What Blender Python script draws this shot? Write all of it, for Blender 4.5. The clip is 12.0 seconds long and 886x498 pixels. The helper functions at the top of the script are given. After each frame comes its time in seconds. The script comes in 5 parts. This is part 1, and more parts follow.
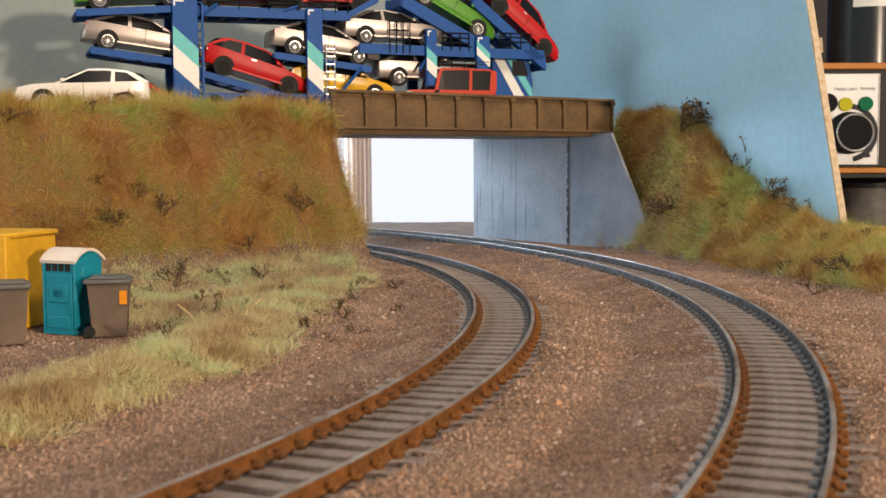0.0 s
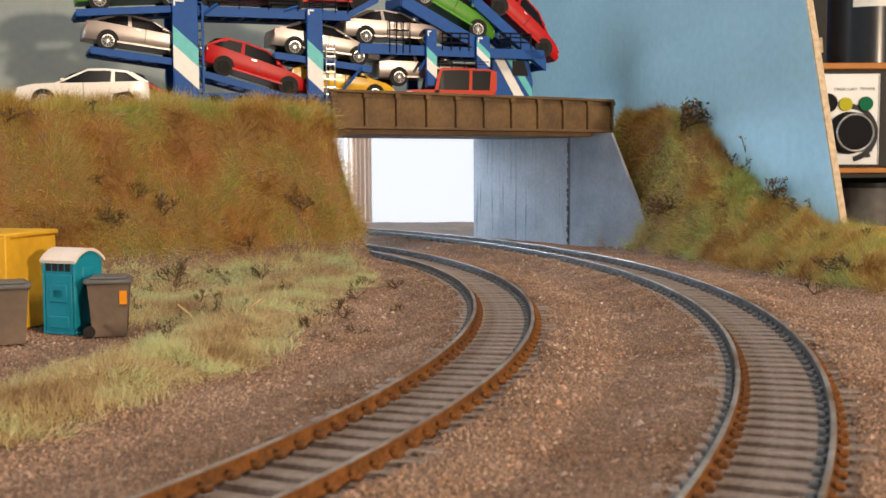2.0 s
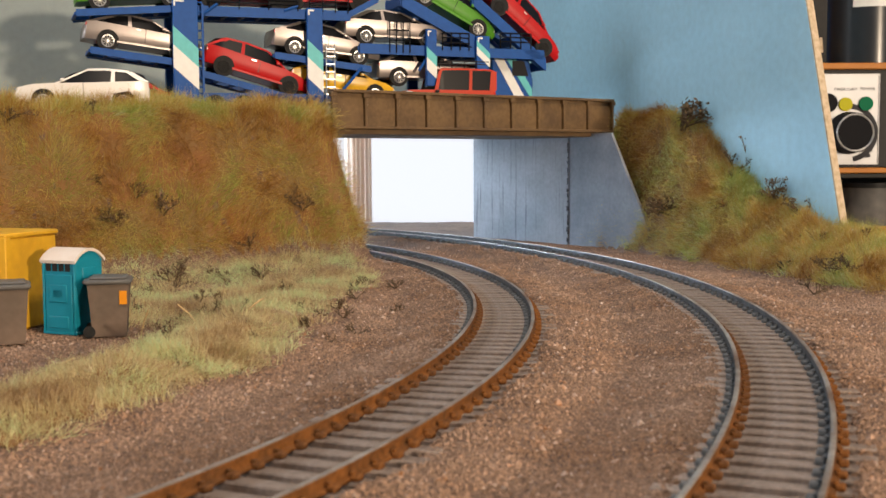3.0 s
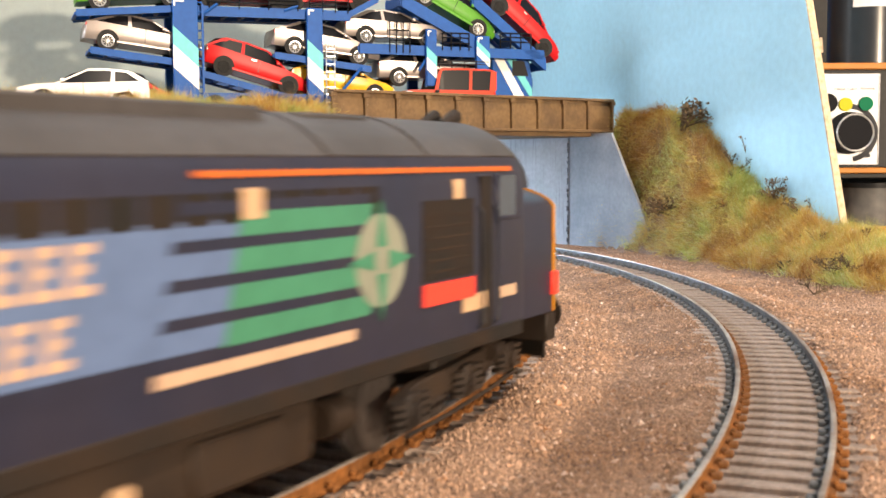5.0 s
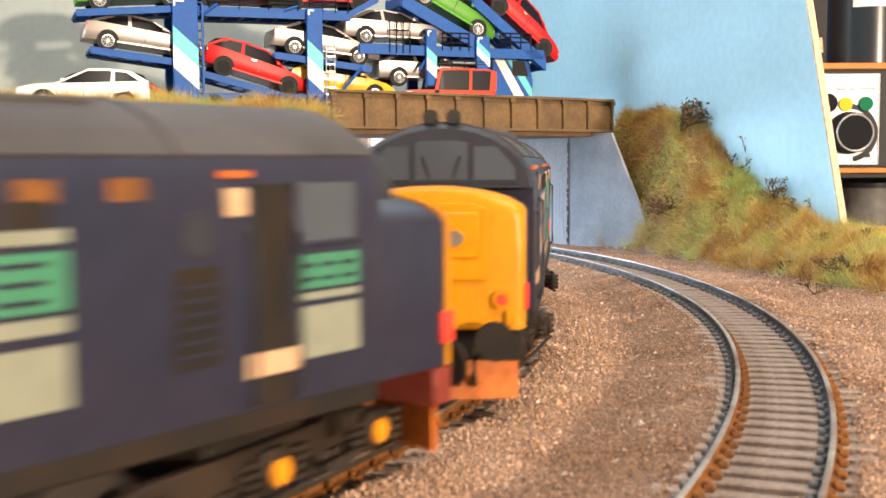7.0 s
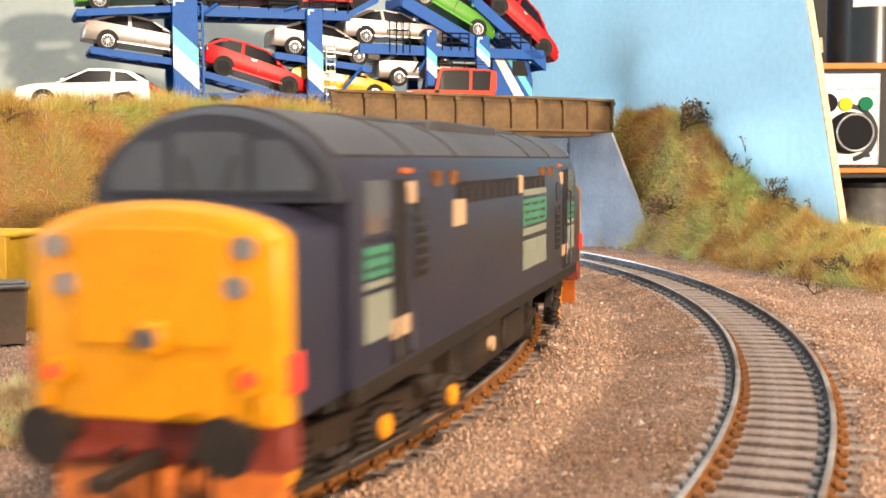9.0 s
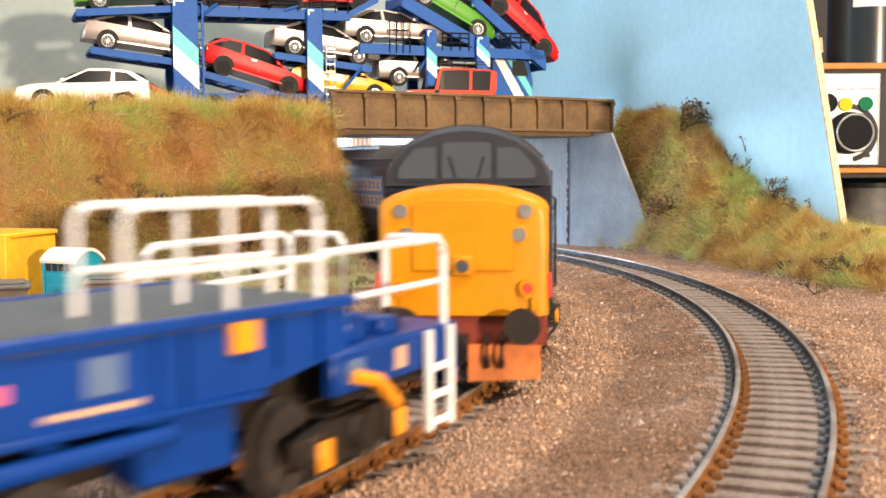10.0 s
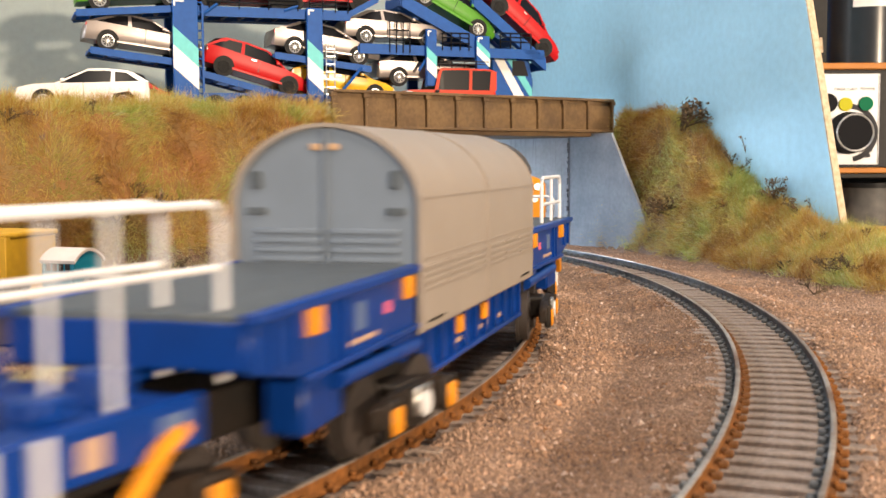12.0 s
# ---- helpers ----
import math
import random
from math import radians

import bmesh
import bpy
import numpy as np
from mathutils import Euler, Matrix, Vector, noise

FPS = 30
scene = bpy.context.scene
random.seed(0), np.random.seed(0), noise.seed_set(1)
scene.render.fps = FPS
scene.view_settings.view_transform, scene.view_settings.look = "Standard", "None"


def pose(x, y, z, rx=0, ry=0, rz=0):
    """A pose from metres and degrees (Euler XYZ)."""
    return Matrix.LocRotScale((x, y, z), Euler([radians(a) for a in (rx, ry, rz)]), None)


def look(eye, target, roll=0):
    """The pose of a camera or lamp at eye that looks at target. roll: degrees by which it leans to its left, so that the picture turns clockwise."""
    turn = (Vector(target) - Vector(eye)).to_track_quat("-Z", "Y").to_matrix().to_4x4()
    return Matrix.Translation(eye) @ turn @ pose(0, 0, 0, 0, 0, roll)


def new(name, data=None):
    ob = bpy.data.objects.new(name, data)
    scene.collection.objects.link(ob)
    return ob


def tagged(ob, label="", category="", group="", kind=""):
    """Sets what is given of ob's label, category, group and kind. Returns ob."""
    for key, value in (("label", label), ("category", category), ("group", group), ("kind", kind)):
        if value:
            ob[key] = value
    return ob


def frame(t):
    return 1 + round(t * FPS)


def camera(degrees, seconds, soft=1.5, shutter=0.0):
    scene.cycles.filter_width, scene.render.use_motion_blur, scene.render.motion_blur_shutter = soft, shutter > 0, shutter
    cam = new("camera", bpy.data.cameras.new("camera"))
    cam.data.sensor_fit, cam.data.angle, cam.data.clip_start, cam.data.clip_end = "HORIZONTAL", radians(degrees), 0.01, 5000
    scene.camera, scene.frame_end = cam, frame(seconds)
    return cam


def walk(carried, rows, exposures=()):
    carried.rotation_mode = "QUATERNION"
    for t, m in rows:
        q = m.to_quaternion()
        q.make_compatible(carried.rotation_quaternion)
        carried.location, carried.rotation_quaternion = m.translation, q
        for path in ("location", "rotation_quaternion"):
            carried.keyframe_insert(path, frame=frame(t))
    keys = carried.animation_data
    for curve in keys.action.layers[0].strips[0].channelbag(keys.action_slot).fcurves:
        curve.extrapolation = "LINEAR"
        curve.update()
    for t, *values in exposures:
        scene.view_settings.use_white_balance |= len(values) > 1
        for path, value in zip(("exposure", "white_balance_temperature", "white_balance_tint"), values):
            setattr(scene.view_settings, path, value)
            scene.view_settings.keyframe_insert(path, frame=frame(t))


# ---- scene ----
# model railway layout: lengths inside meshes are in millimetres, MM brings them to metres
MM = 0.001
RAIL = 4.5            # rail top above the baseboard
C1 = (-476.6, 370.6)  # centre of the inner curve
R1 = 495.3
C2 = (-500.2, 382.0)
R2 = 588.2


def P(x, y, z, rx=0, ry=0, rz=0):
    return pose(x * MM, y * MM, z * MM, rx, ry, rz)


# camera
cam = camera(41.86, 12.0, 1.5, 1.0)
cam.data.dof.use_dof, cam.data.dof.focus_distance, cam.data.dof.aperture_fstop = True, 0.42, 60.0
CAM = pose(0, 0, 0.0491, 90 - 4.350, 0, 0) @ pose(0, 0, 0, 0, 0, -0.292)
walk(cam, [(0, CAM), (12.0, CAM)],
     exposures=[(0, -0.24), (3.2, -0.24), (4.8, 0.74), (7.2, 0.82), (8.8, 0.95), (9.5, 0.92), (10.0, 0.80), (10.5, 0.84), (11.5, 0.48), (12.0, 0.48)])

# world, lamps
world = bpy.data.worlds.new("room_world")
scene.world = world
world.use_nodes = True
world.node_tree.nodes["Background"].inputs[0].default_value = (0.55, 0.62, 0.72, 1)
world.node_tree.nodes["Background"].inputs[1].default_value = 0.1


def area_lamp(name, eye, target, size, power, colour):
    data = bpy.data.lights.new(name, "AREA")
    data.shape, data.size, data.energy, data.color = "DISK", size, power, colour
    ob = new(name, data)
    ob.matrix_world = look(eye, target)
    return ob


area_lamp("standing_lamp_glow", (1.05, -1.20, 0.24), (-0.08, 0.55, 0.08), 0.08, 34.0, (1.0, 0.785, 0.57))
area_lamp("ceiling_light_glow", (0.55, -0.45, 1.30), (-0.05, 0.5, 0), 0.22, 16.0, (1.0, 0.80, 0.61))
area_lamp("window_daylight", (-0.95, 1.64, 0.20), (0.04, 0.72, 0.02), 0.9, 85.0, (0.62, 0.80, 1.0))
# last one: cool fill added from the left, where the wall has no window
area_lamp("side_fill_light", (-1.5, -0.1, 0.55), (0.1, 0.6, 0.05), 1.0, 13.0, (0.86, 0.92, 1.0))


# ---------------------------------------------------------------- materials
def mat(name, colour, rough=0.6, metal=0.0, colour2=None, scale=0.5, mix=0.5, bump=0.0, bump_scale=2.0,
        per="none", spec=0.25, coat=0.0, fine=None):
    """A node material; scale and bump_scale are features per millimetre."""
    m = bpy.data.materials.new(name)
    m.use_nodes = True
    nt = m.node_tree
    b = nt.nodes["Principled BSDF"]
    b.inputs["Roughness"].default_value = rough
    b.inputs["Metallic"].default_value = metal
    b.inputs["Specular IOR Level"].default_value = spec
    b.inputs["Coat Weight"].default_value = coat
    b.inputs["Coat Roughness"].default_value = 0.22
    b.inputs["Base Color"].default_value = (*colour, 1)
    tc = nt.nodes.new("ShaderNodeTexCoord")
    out = None
    if colour2:
        n = nt.nodes.new("ShaderNodeTexNoise")
        n.inputs["Scale"].default_value = scale * 1000
        n.inputs["Detail"].default_value = 5
        nt.links.new(tc.outputs["Object"], n.inputs["Vector"])
        ramp = nt.nodes.new("ShaderNodeMapRange")
        ramp.inputs[1].default_value, ramp.inputs[2].default_value = 0.5 - 0.25 * mix, 0.5 + 0.35 * mix
        nt.links.new(n.outputs["Fac"], ramp.inputs[0])
        mx = nt.nodes.new("ShaderNodeMix")
        mx.data_type = "RGBA"
        mx.inputs[6].default_value, mx.inputs[7].default_value = (*colour, 1), (*colour2, 1)
        nt.links.new(ramp.outputs[0], mx.inputs[0])
        out = mx.outputs[2]
    if fine:
        n = nt.nodes.new("ShaderNodeTexNoise")
        n.inputs["Scale"].default_value = (fine[0]) * 1000
        n.inputs["Detail"].default_value = 3
        nt.links.new(tc.outputs["Object"], n.inputs["Vector"])
        hs = nt.nodes.new("ShaderNodeHueSaturation")
        mr = nt.nodes.new("ShaderNodeMapRange")
        mr.inputs[1].default_value, mr.inputs[2].default_value = 0.3, 0.7
        mr.inputs[3].default_value, mr.inputs[4].default_value = 1 - fine[1], 1 + fine[1]
        nt.links.new(n.outputs["Fac"], mr.inputs[0])
        nt.links.new(mr.outputs[0], hs.inputs["Value"])
        if out:
            nt.links.new(out, hs.inputs["Color"])
        else:
            hs.inputs["Color"].default_value = (*colour, 1)
        out = hs.outputs[0]
    if per != "none":
        hs = nt.nodes.new("ShaderNodeHueSaturation")
        src = nt.nodes.new("ShaderNodeObjectInfo" if per == "object" else "ShaderNodeNewGeometry")
        mr = nt.nodes.new("ShaderNodeMapRange")
        mr.inputs[3].default_value, mr.inputs[4].default_value = 0.62, 1.4
        nt.links.new(src.outputs["Random" if per == "object" else "Random Per Island"], mr.inputs[0])
        nt.links.new(mr.outputs[0], hs.inputs["Value"])
        if out:
            nt.links.new(out, hs.inputs["Color"])
        else:
            hs.inputs["Color"].default_value = (*colour, 1)
        out = hs.outputs[0]
    if out:
        nt.links.new(out, b.inputs["Base Color"])
    if bump:
        n = nt.nodes.new("ShaderNodeTexNoise")
        n.inputs["Scale"].default_value = bump_scale * 1000
        n.inputs["Detail"].default_value = 4
        nt.links.new(tc.outputs["Object"], n.inputs["Vector"])
        bp = nt.nodes.new("ShaderNodeBump")
        bp.inputs["Strength"].default_value = 0.6
        bp.inputs["Distance"].default_value = bump * MM
        nt.links.new(n.outputs["Fac"], bp.inputs["Height"])
        nt.links.new(bp.outputs[0], b.inputs["Normal"])
    return m


def glow(name, colour, strength):
    m = bpy.data.materials.new(name)
    m.use_nodes = True
    b = m.node_tree.nodes["Principled BSDF"]
    b.inputs["Base Color"].default_value = (0, 0, 0, 1)
    b.inputs["Emission Color"].default_value = (*colour, 1)
    b.inputs["Emission Strength"].default_value = strength
    return m


def glass(name, tint, rough=0.08):
    return mat(name, tint, rough, 0.0, spec=0.7, coat=0.4)


# ---------------------------------------------------------------- mesh helpers
def finish(name, bm, material, parent=None, label="", smooth=38):
    me = bpy.data.meshes.new(name)
    bmesh.ops.recalc_face_normals(bm, faces=bm.faces)
    bmesh.ops.scale(bm, vec=(MM, MM, MM), verts=bm.verts)
    bm.to_mesh(me)
    bm.free()
    for m in material if isinstance(material, (list, tuple)) else [material]:
        me.materials.append(m)
    if smooth:
        me.polygons.foreach_set("use_smooth", [True] * len(me.polygons))
        me.set_sharp_from_angle(angle=radians(smooth))
    ob = new(name, me)
    ob.parent = parent
    if label:
        ob["label"] = label
    return ob


def part(name, bm, material, parent, label="", smooth=38):
    return finish(name, bm, material, parent, label, smooth)


def thing(name, label, category, m=None, group="", kind=""):
    ob = new(name)
    ob.empty_display_size = 0.01
    if m is not None:
        ob.matrix_world = m
    return tagged(ob, label, category, group, kind)


def raw(name, verts, faces, material, parent=None, smooth=False):
    me = bpy.data.meshes.new(name)
    me.from_pydata((np.asarray(verts) * MM).tolist() if not isinstance(verts, list) else [[c * MM for c in v] for v in verts], [], faces.tolist() if hasattr(faces, "tolist") else faces)
    me.materials.append(material)
    if smooth:
        me.polygons.foreach_set("use_smooth", [True] * len(me.polygons))
    ob = new(name, me)
    ob.parent = parent
    return ob


def box(bm, x0, x1, y0, y1, z0, z1, bevel=0.0, m=None, seg=1):
    g = bmesh.ops.create_cube(bm, size=1.0)
    vs = g["verts"]
    for v in vs:
        v.co = ((x0 + x1) / 2 + v.co.x * (x1 - x0), (y0 + y1) / 2 + v.co.y * (y1 - y0), (z0 + z1) / 2 + v.co.z * (z1 - z0))
    if bevel:
        es = list({e for v in vs for e in v.link_edges})
        r = bmesh.ops.bevel(bm, geom=es, offset=bevel, segments=seg, affect="EDGES", profile=0.5)
        vs = list({v for f in r["faces"] for v in f.verts} | {v for v in vs if v.is_valid})
    if m is not None:
        bmesh.ops.transform(bm, matrix=m, verts=vs)
    return vs


def new_box(*a, **k):
    bm = bmesh.new()
    box(bm, *a, **k)
    return bm


def rod(bm, a, b, r, n=8, r2=None):
    a, b = Vector(a), Vector(b)
    d = b - a
    m = Matrix.Translation((a + b) / 2) @ d.to_track_quat("Z", "Y").to_matrix().to_4x4()
    bmesh.ops.create_cone(bm, cap_ends=True, segments=n, radius1=r, radius2=r if r2 is None else r2, depth=d.length, matrix=m)


def new_rod(*a, **k):
    bm = bmesh.new()
    rod(bm, *a, **k)
    return bm


def pipe(bm, pts, r, n=6):
    """A round bar bent through the points."""
    pts = [Vector(p) for p in pts]
    rings = []
    for i, p in enumerate(pts):
        d = (pts[min(i + 1, len(pts) - 1)] - pts[max(i - 1, 0)]).normalized()
        side = d.cross(Vector((0, 0, 1)))
        if side.length < 0.05:
            side = d.cross(Vector((0, 1, 0)))
        side.normalize()
        up = side.cross(d)
        rings.append([bm.verts.new(p + r * (math.cos(2 * math.pi * k / n) * side + math.sin(2 * math.pi * k / n) * up)) for k in range(n)])
    for A, B in zip(rings, rings[1:]):
        for k in range(n):
            bm.faces.new((A[k], A[(k + 1) % n], B[(k + 1) % n], B[k]))
    bm.faces.new(rings[0])
    bm.faces.new(list(reversed(rings[-1])))


def loft(bm, sections, caps=True, closed=True):
    """Skin through sections of equal length, each a list of points."""
    rings = [[bm.verts.new(p) for p in s] for s in sections]
    n = len(rings[0])
    for A, B in zip(rings, rings[1:]):
        for k in range(n if closed else n - 1):
            bm.faces.new((A[k], A[(k + 1) % n], B[(k + 1) % n], B[k]))
    if caps:
        bm.faces.new(rings[0])
        bm.faces.new(list(reversed(rings[-1])))
    return rings


def prism(bm, outline, lo, hi, axis="y", bevel=0.0):
    """A flat outline pushed through from lo to hi along an axis; the outline gives the other two coordinates."""
    def at(p, h):
        return {"x": (h, p[0], p[1]), "y": (p[0], h, p[1]), "z": (p[0], p[1], h)}[axis]
    before = set(bm.edges)
    loft(bm, [[at(p, lo) for p in outline], [at(p, hi) for p in outline]])
    if bevel:
        bmesh.ops.bevel(bm, geom=[e for e in bm.edges if e not in before], offset=bevel, segments=1, affect="EDGES")


def new_prism(*a, **k):
    bm = bmesh.new()
    prism(bm, *a, **k)
    return bm


# ---------------------------------------------------------------- palette
M_BALLAST = mat("ballast_bed", (0.21, 0.135, 0.095), 0.95, colour2=(0.115, 0.072, 0.052), scale=0.03, mix=0.8, bump=0.6, bump_scale=0.9, fine=(1.1, 0.55))
M_STONE = mat("ballast_stones", (0.345, 0.238, 0.175), 0.9, colour2=(0.24, 0.13, 0.07), scale=0.03, mix=0.9, per="island")
M_GRIT = mat("pale_grit", (0.46, 0.36, 0.30), 0.85, colour2=(0.30, 0.14, 0.06), scale=0.4, mix=0.5, per="island")
M_SLEEPER = mat("dusty_sleeper", (0.30, 0.24, 0.205), 0.55, colour2=(0.20, 0.145, 0.11), scale=0.25, per="none", fine=(0.9, 0.3), bump=0.2)
M_RUST = mat("rusty_rail_side", (0.20, 0.078, 0.021), 0.75, colour2=(0.11, 0.05, 0.02), scale=0.2, fine=(0.7, 0.3), spec=0.1)
M_RAILGREY = mat("grey_rail_side", (0.13, 0.135, 0.14), 0.7, colour2=(0.085, 0.088, 0.092), scale=0.2, fine=(0.7, 0.2), spec=0.15)
M_STEEL = mat("nickel_rail_head", (0.42, 0.38, 0.34), 0.46, 0.65, colour2=(0.22, 0.13, 0.08), scale=0.05, fine=(0.6, 0.2))
M_SOIL = mat("grass_soil", (0.20, 0.13, 0.05), 0.95, colour2=(0.24, 0.11, 0.04), scale=0.05, bump=0.6, bump_scale=0.6)
M_SKY = mat("sky_blue_paint", (0.42, 0.70, 0.85), 0.62, colour2=(0.39, 0.66, 0.81), scale=0.02, bump=0.12, bump_scale=0.7, fine=(0.25, 0.05))
M_SKYPALE = mat("pale_sky_paint", (0.28, 0.33, 0.33), 0.65, colour2=(0.25, 0.30, 0.31), scale=0.02, bump=0.12, bump_scale=0.7, fine=(0.25, 0.04))
M_BOARD = mat("cut_board_edge", (0.62, 0.50, 0.36), 0.8, colour2=(0.45, 0.34, 0.22), scale=0.4, bump=0.3)
M_CONCRETE = mat("painted_concrete", (0.44, 0.47, 0.52), 0.75, colour2=(0.36, 0.39, 0.43), scale=0.05, bump=0.1, bump_scale=0.8, fine=(0.4, 0.10))
nt = M_CONCRETE.node_tree
tc, squeeze, streak = nt.nodes.new("ShaderNodeTexCoord"), nt.nodes.new("ShaderNodeMapping"), nt.nodes.new("ShaderNodeTexNoise")
squeeze.inputs["Scale"].default_value = (420, 420, 22)
streak.inputs["Scale"].default_value, streak.inputs["Detail"].default_value = 1.0, 6.0
cut, tint = nt.nodes.new("ShaderNodeMapRange"), nt.nodes.new("ShaderNodeMix")
cut.inputs[1].default_value, cut.inputs[2].default_value = 0.56, 0.74
tint.data_type = "RGBA"
tint.inputs[7].default_value = (0.15, 0.16, 0.185, 1)
old = nt.nodes["Principled BSDF"].inputs["Base Color"].links[0].from_socket
nt.links.new(tc.outputs["Object"], squeeze.inputs["Vector"])
nt.links.new(squeeze.outputs[0], streak.inputs["Vector"])
nt.links.new(streak.outputs["Fac"], cut.inputs[0])
nt.links.new(cut.outputs[0], tint.inputs[0])
nt.links.new(old, tint.inputs[6])
nt.links.new(tint.outputs[2], nt.nodes["Principled BSDF"].inputs["Base Color"])
# wing wall concrete: base colour darkened to stand for the shade on its front
M_WING_SHADED = mat("shaded_wing_concrete", (0.27, 0.285, 0.32), 0.8, colour2=(0.20, 0.21, 0.24), scale=0.05, bump=0.1, bump_scale=0.8, fine=(0.4, 0.12))
M_GIRDER = mat("girder_brown_paint", (0.17, 0.105, 0.05), 0.55, colour2=(0.10, 0.062, 0.035), scale=0.06, fine=(0.5, 0.15))
M_WHITE = mat("white_wall", (0.62, 0.61, 0.60), 0.8, fine=(0.02, 0.03))
M_ROOM = mat("room_wall_paint", (0.36, 0.34, 0.31), 0.85, colour2=(0.30, 0.285, 0.26), scale=0.003, bump=0.2, bump_scale=0.3)
M_FLOOR = mat("room_carpet", (0.20, 0.16, 0.13), 0.95, fine=(0.3, 0.3))
M_SKYGLOW = glow("outside_sky", (0.90, 0.93, 1.0), 1.2)


# ---------------------------------------------------------------- ground shape
ROAD_A = Vector((-53, 558))          # foot of the bridge girder on the left bank
ROAD_D = Vector((149.5, 109)).normalized()
ROAD_N = Vector((ROAD_D.y, -ROAD_D.x))  # towards the tracks in front
DECK = 74.0


def smooth_step(a, b, x):
    t = min(1.0, max(0.0, (x - a) / (b - a)))
    return t * t * (3 - 2 * t)


def bank_left(x, y):
    """Height of the left bank."""
    q = Vector((x, y)) - ROAD_A
    along, front = q.dot(ROAD_D), q.dot(ROAD_N)
    wob = 4.0 * noise.noise((x * 0.03, y * 0.03, 1.3)) + 2.0 * noise.noise((x * 0.09, y * 0.09, 4.1))
    f = 1 - smooth_step(-2, 30, front + wob)
    e = 1 - smooth_step(-6, 16, along + 0.25 * max(0, front) + 0.6 * wob)
    return 73.0 * (0.12 * (1 - smooth_step(10, 75, front)) * e + 0.88 * f * e) + 1.5 * wob * f * e


BOARD_A, BOARD_B = Vector((52, 817)), Vector((172.4, 500.4))
BOARD_D = (BOARD_A - BOARD_B).normalized()


def bank_right(x, y):
    """Height of the bank that leans against the sky board."""
    q = Vector((x, y)) - BOARD_B
    along = q.dot(BOARD_D)
    d = q.x * BOARD_D.y - q.y * BOARD_D.x        # in front of the board: negative
    wob = 4.0 * noise.noise((x * 0.035, y * 0.035, 7.3))
    top = float(np.interp(along + wob, (-90, -30, -7, 22, 51, 79, 105, 135), (9, 14, 17, 23, 33, 45, 66, 74)))
    w = min(52.0, max(23.0, 44 - 0.20 * along))
    return max(0.0, top * smooth_step(-w, -3, d + 0.5 * wob)) * (1 - smooth_step(188, 200, along)) * smooth_step(-190, -60, along) * (1 - smooth_step(4, 16, d))


def mound(x, y):
    """The low grass verge between yard and track."""
    r = math.hypot(x - C1[0], y - C1[1])
    return 4.0 * math.exp(-((r - 420) / 13) ** 2) * smooth_step(130, 180, y) * (1 - smooth_step(330, 430, y))


def shoulder(x, y):
    """Ballast heaped over the sleeper ends."""
    z = 0.0
    for c, R in ((C1, R1), (C2, R2)):
        o = abs(math.hypot(x - c[0], y - c[1]) - R)
        fill = 1.0 + 0.5 * noise.noise((x * .09, y * .09, 8.2))
        z = max(z, 2.5 * fill * smooth_step(10.2, 13.0, o) * (1 - smooth_step(17, 34, o)), 0.2 * fill * (1 - smooth_step(7.0, 8.5, o)))
    return z


def ground_z(x, y):
    z = bank_left(x, y) if x < 30 else 0.0
    if x > 60:
        z = max(z, bank_right(x, y))
    return z + mound(x, y) + 0.7 * noise.noise((x * 0.05, y * 0.05, 0)) - 0.4 + shoulder(x, y)


def sheet(name, material, x0, x1, y0, y1, step, fn, keep=None):
    nx, ny = int((x1 - x0) / step) + 1, int((y1 - y0) / step) + 1
    vs = [(x0 + i * step, y0 + j * step, fn(x0 + i * step, y0 + j * step)) for j in range(ny) for i in range(nx)]
    fs = [(j * nx + i, j * nx + i + 1, (j + 1) * nx + i + 1, (j + 1) * nx + i) for j in range(ny - 1) for i in range(nx - 1)
          if keep is None or keep(x0 + (i + .5) * step, y0 + (j + .5) * step)]
    return raw(name, vs, fs, material, smooth=True)


def grass_amount(x, y):
    """How thickly grass grows: 0 on ballast and yard, 1 on banks and verge."""
    r = math.hypot(x - C1[0], y - C1[1]) + 7 * noise.noise((x * .035, y * .035, 3)) + 3 * noise.noise((x * .12, y * .12, 5))
    g = 0.0
    if x < 40:
        g = smooth_step(6, 16, bank_left(x, y))
    if x > 60:
        g = max(g, smooth_step(0.3, 4, bank_right(x, y)))
    edge = 440 + 26 * smooth_step(380, 500, y)
    g = max(g, smooth_step(396, 408, r) * (1 - smooth_step(edge - 10, edge + 3, r)) * smooth_step(130, 170, y) * (1 - 0.6 * smooth_step(280, 340, y)))
    if y > 335:
        g = max(g, 0.30 * smooth_step(338, 356, y + 0.15 * (x + 100)) * (1 - smooth_step(edge - 14, edge, r)))
    return g


ground = tagged(sheet("ground", M_BALLAST, -1020, 240, -220, 940, 4, ground_z), "brown gritty ground of the model railway layout", "ground", kind="structure")
soil = sheet("grass_bed", M_SOIL, -320, 300, 100, 840, 3, lambda x, y: ground_z(x, y) + 0.3, lambda x, y: grass_amount(x, y) > 0.5)
tagged(soil, "olive brown scatter soil under the static grass", "soil", kind="structure")


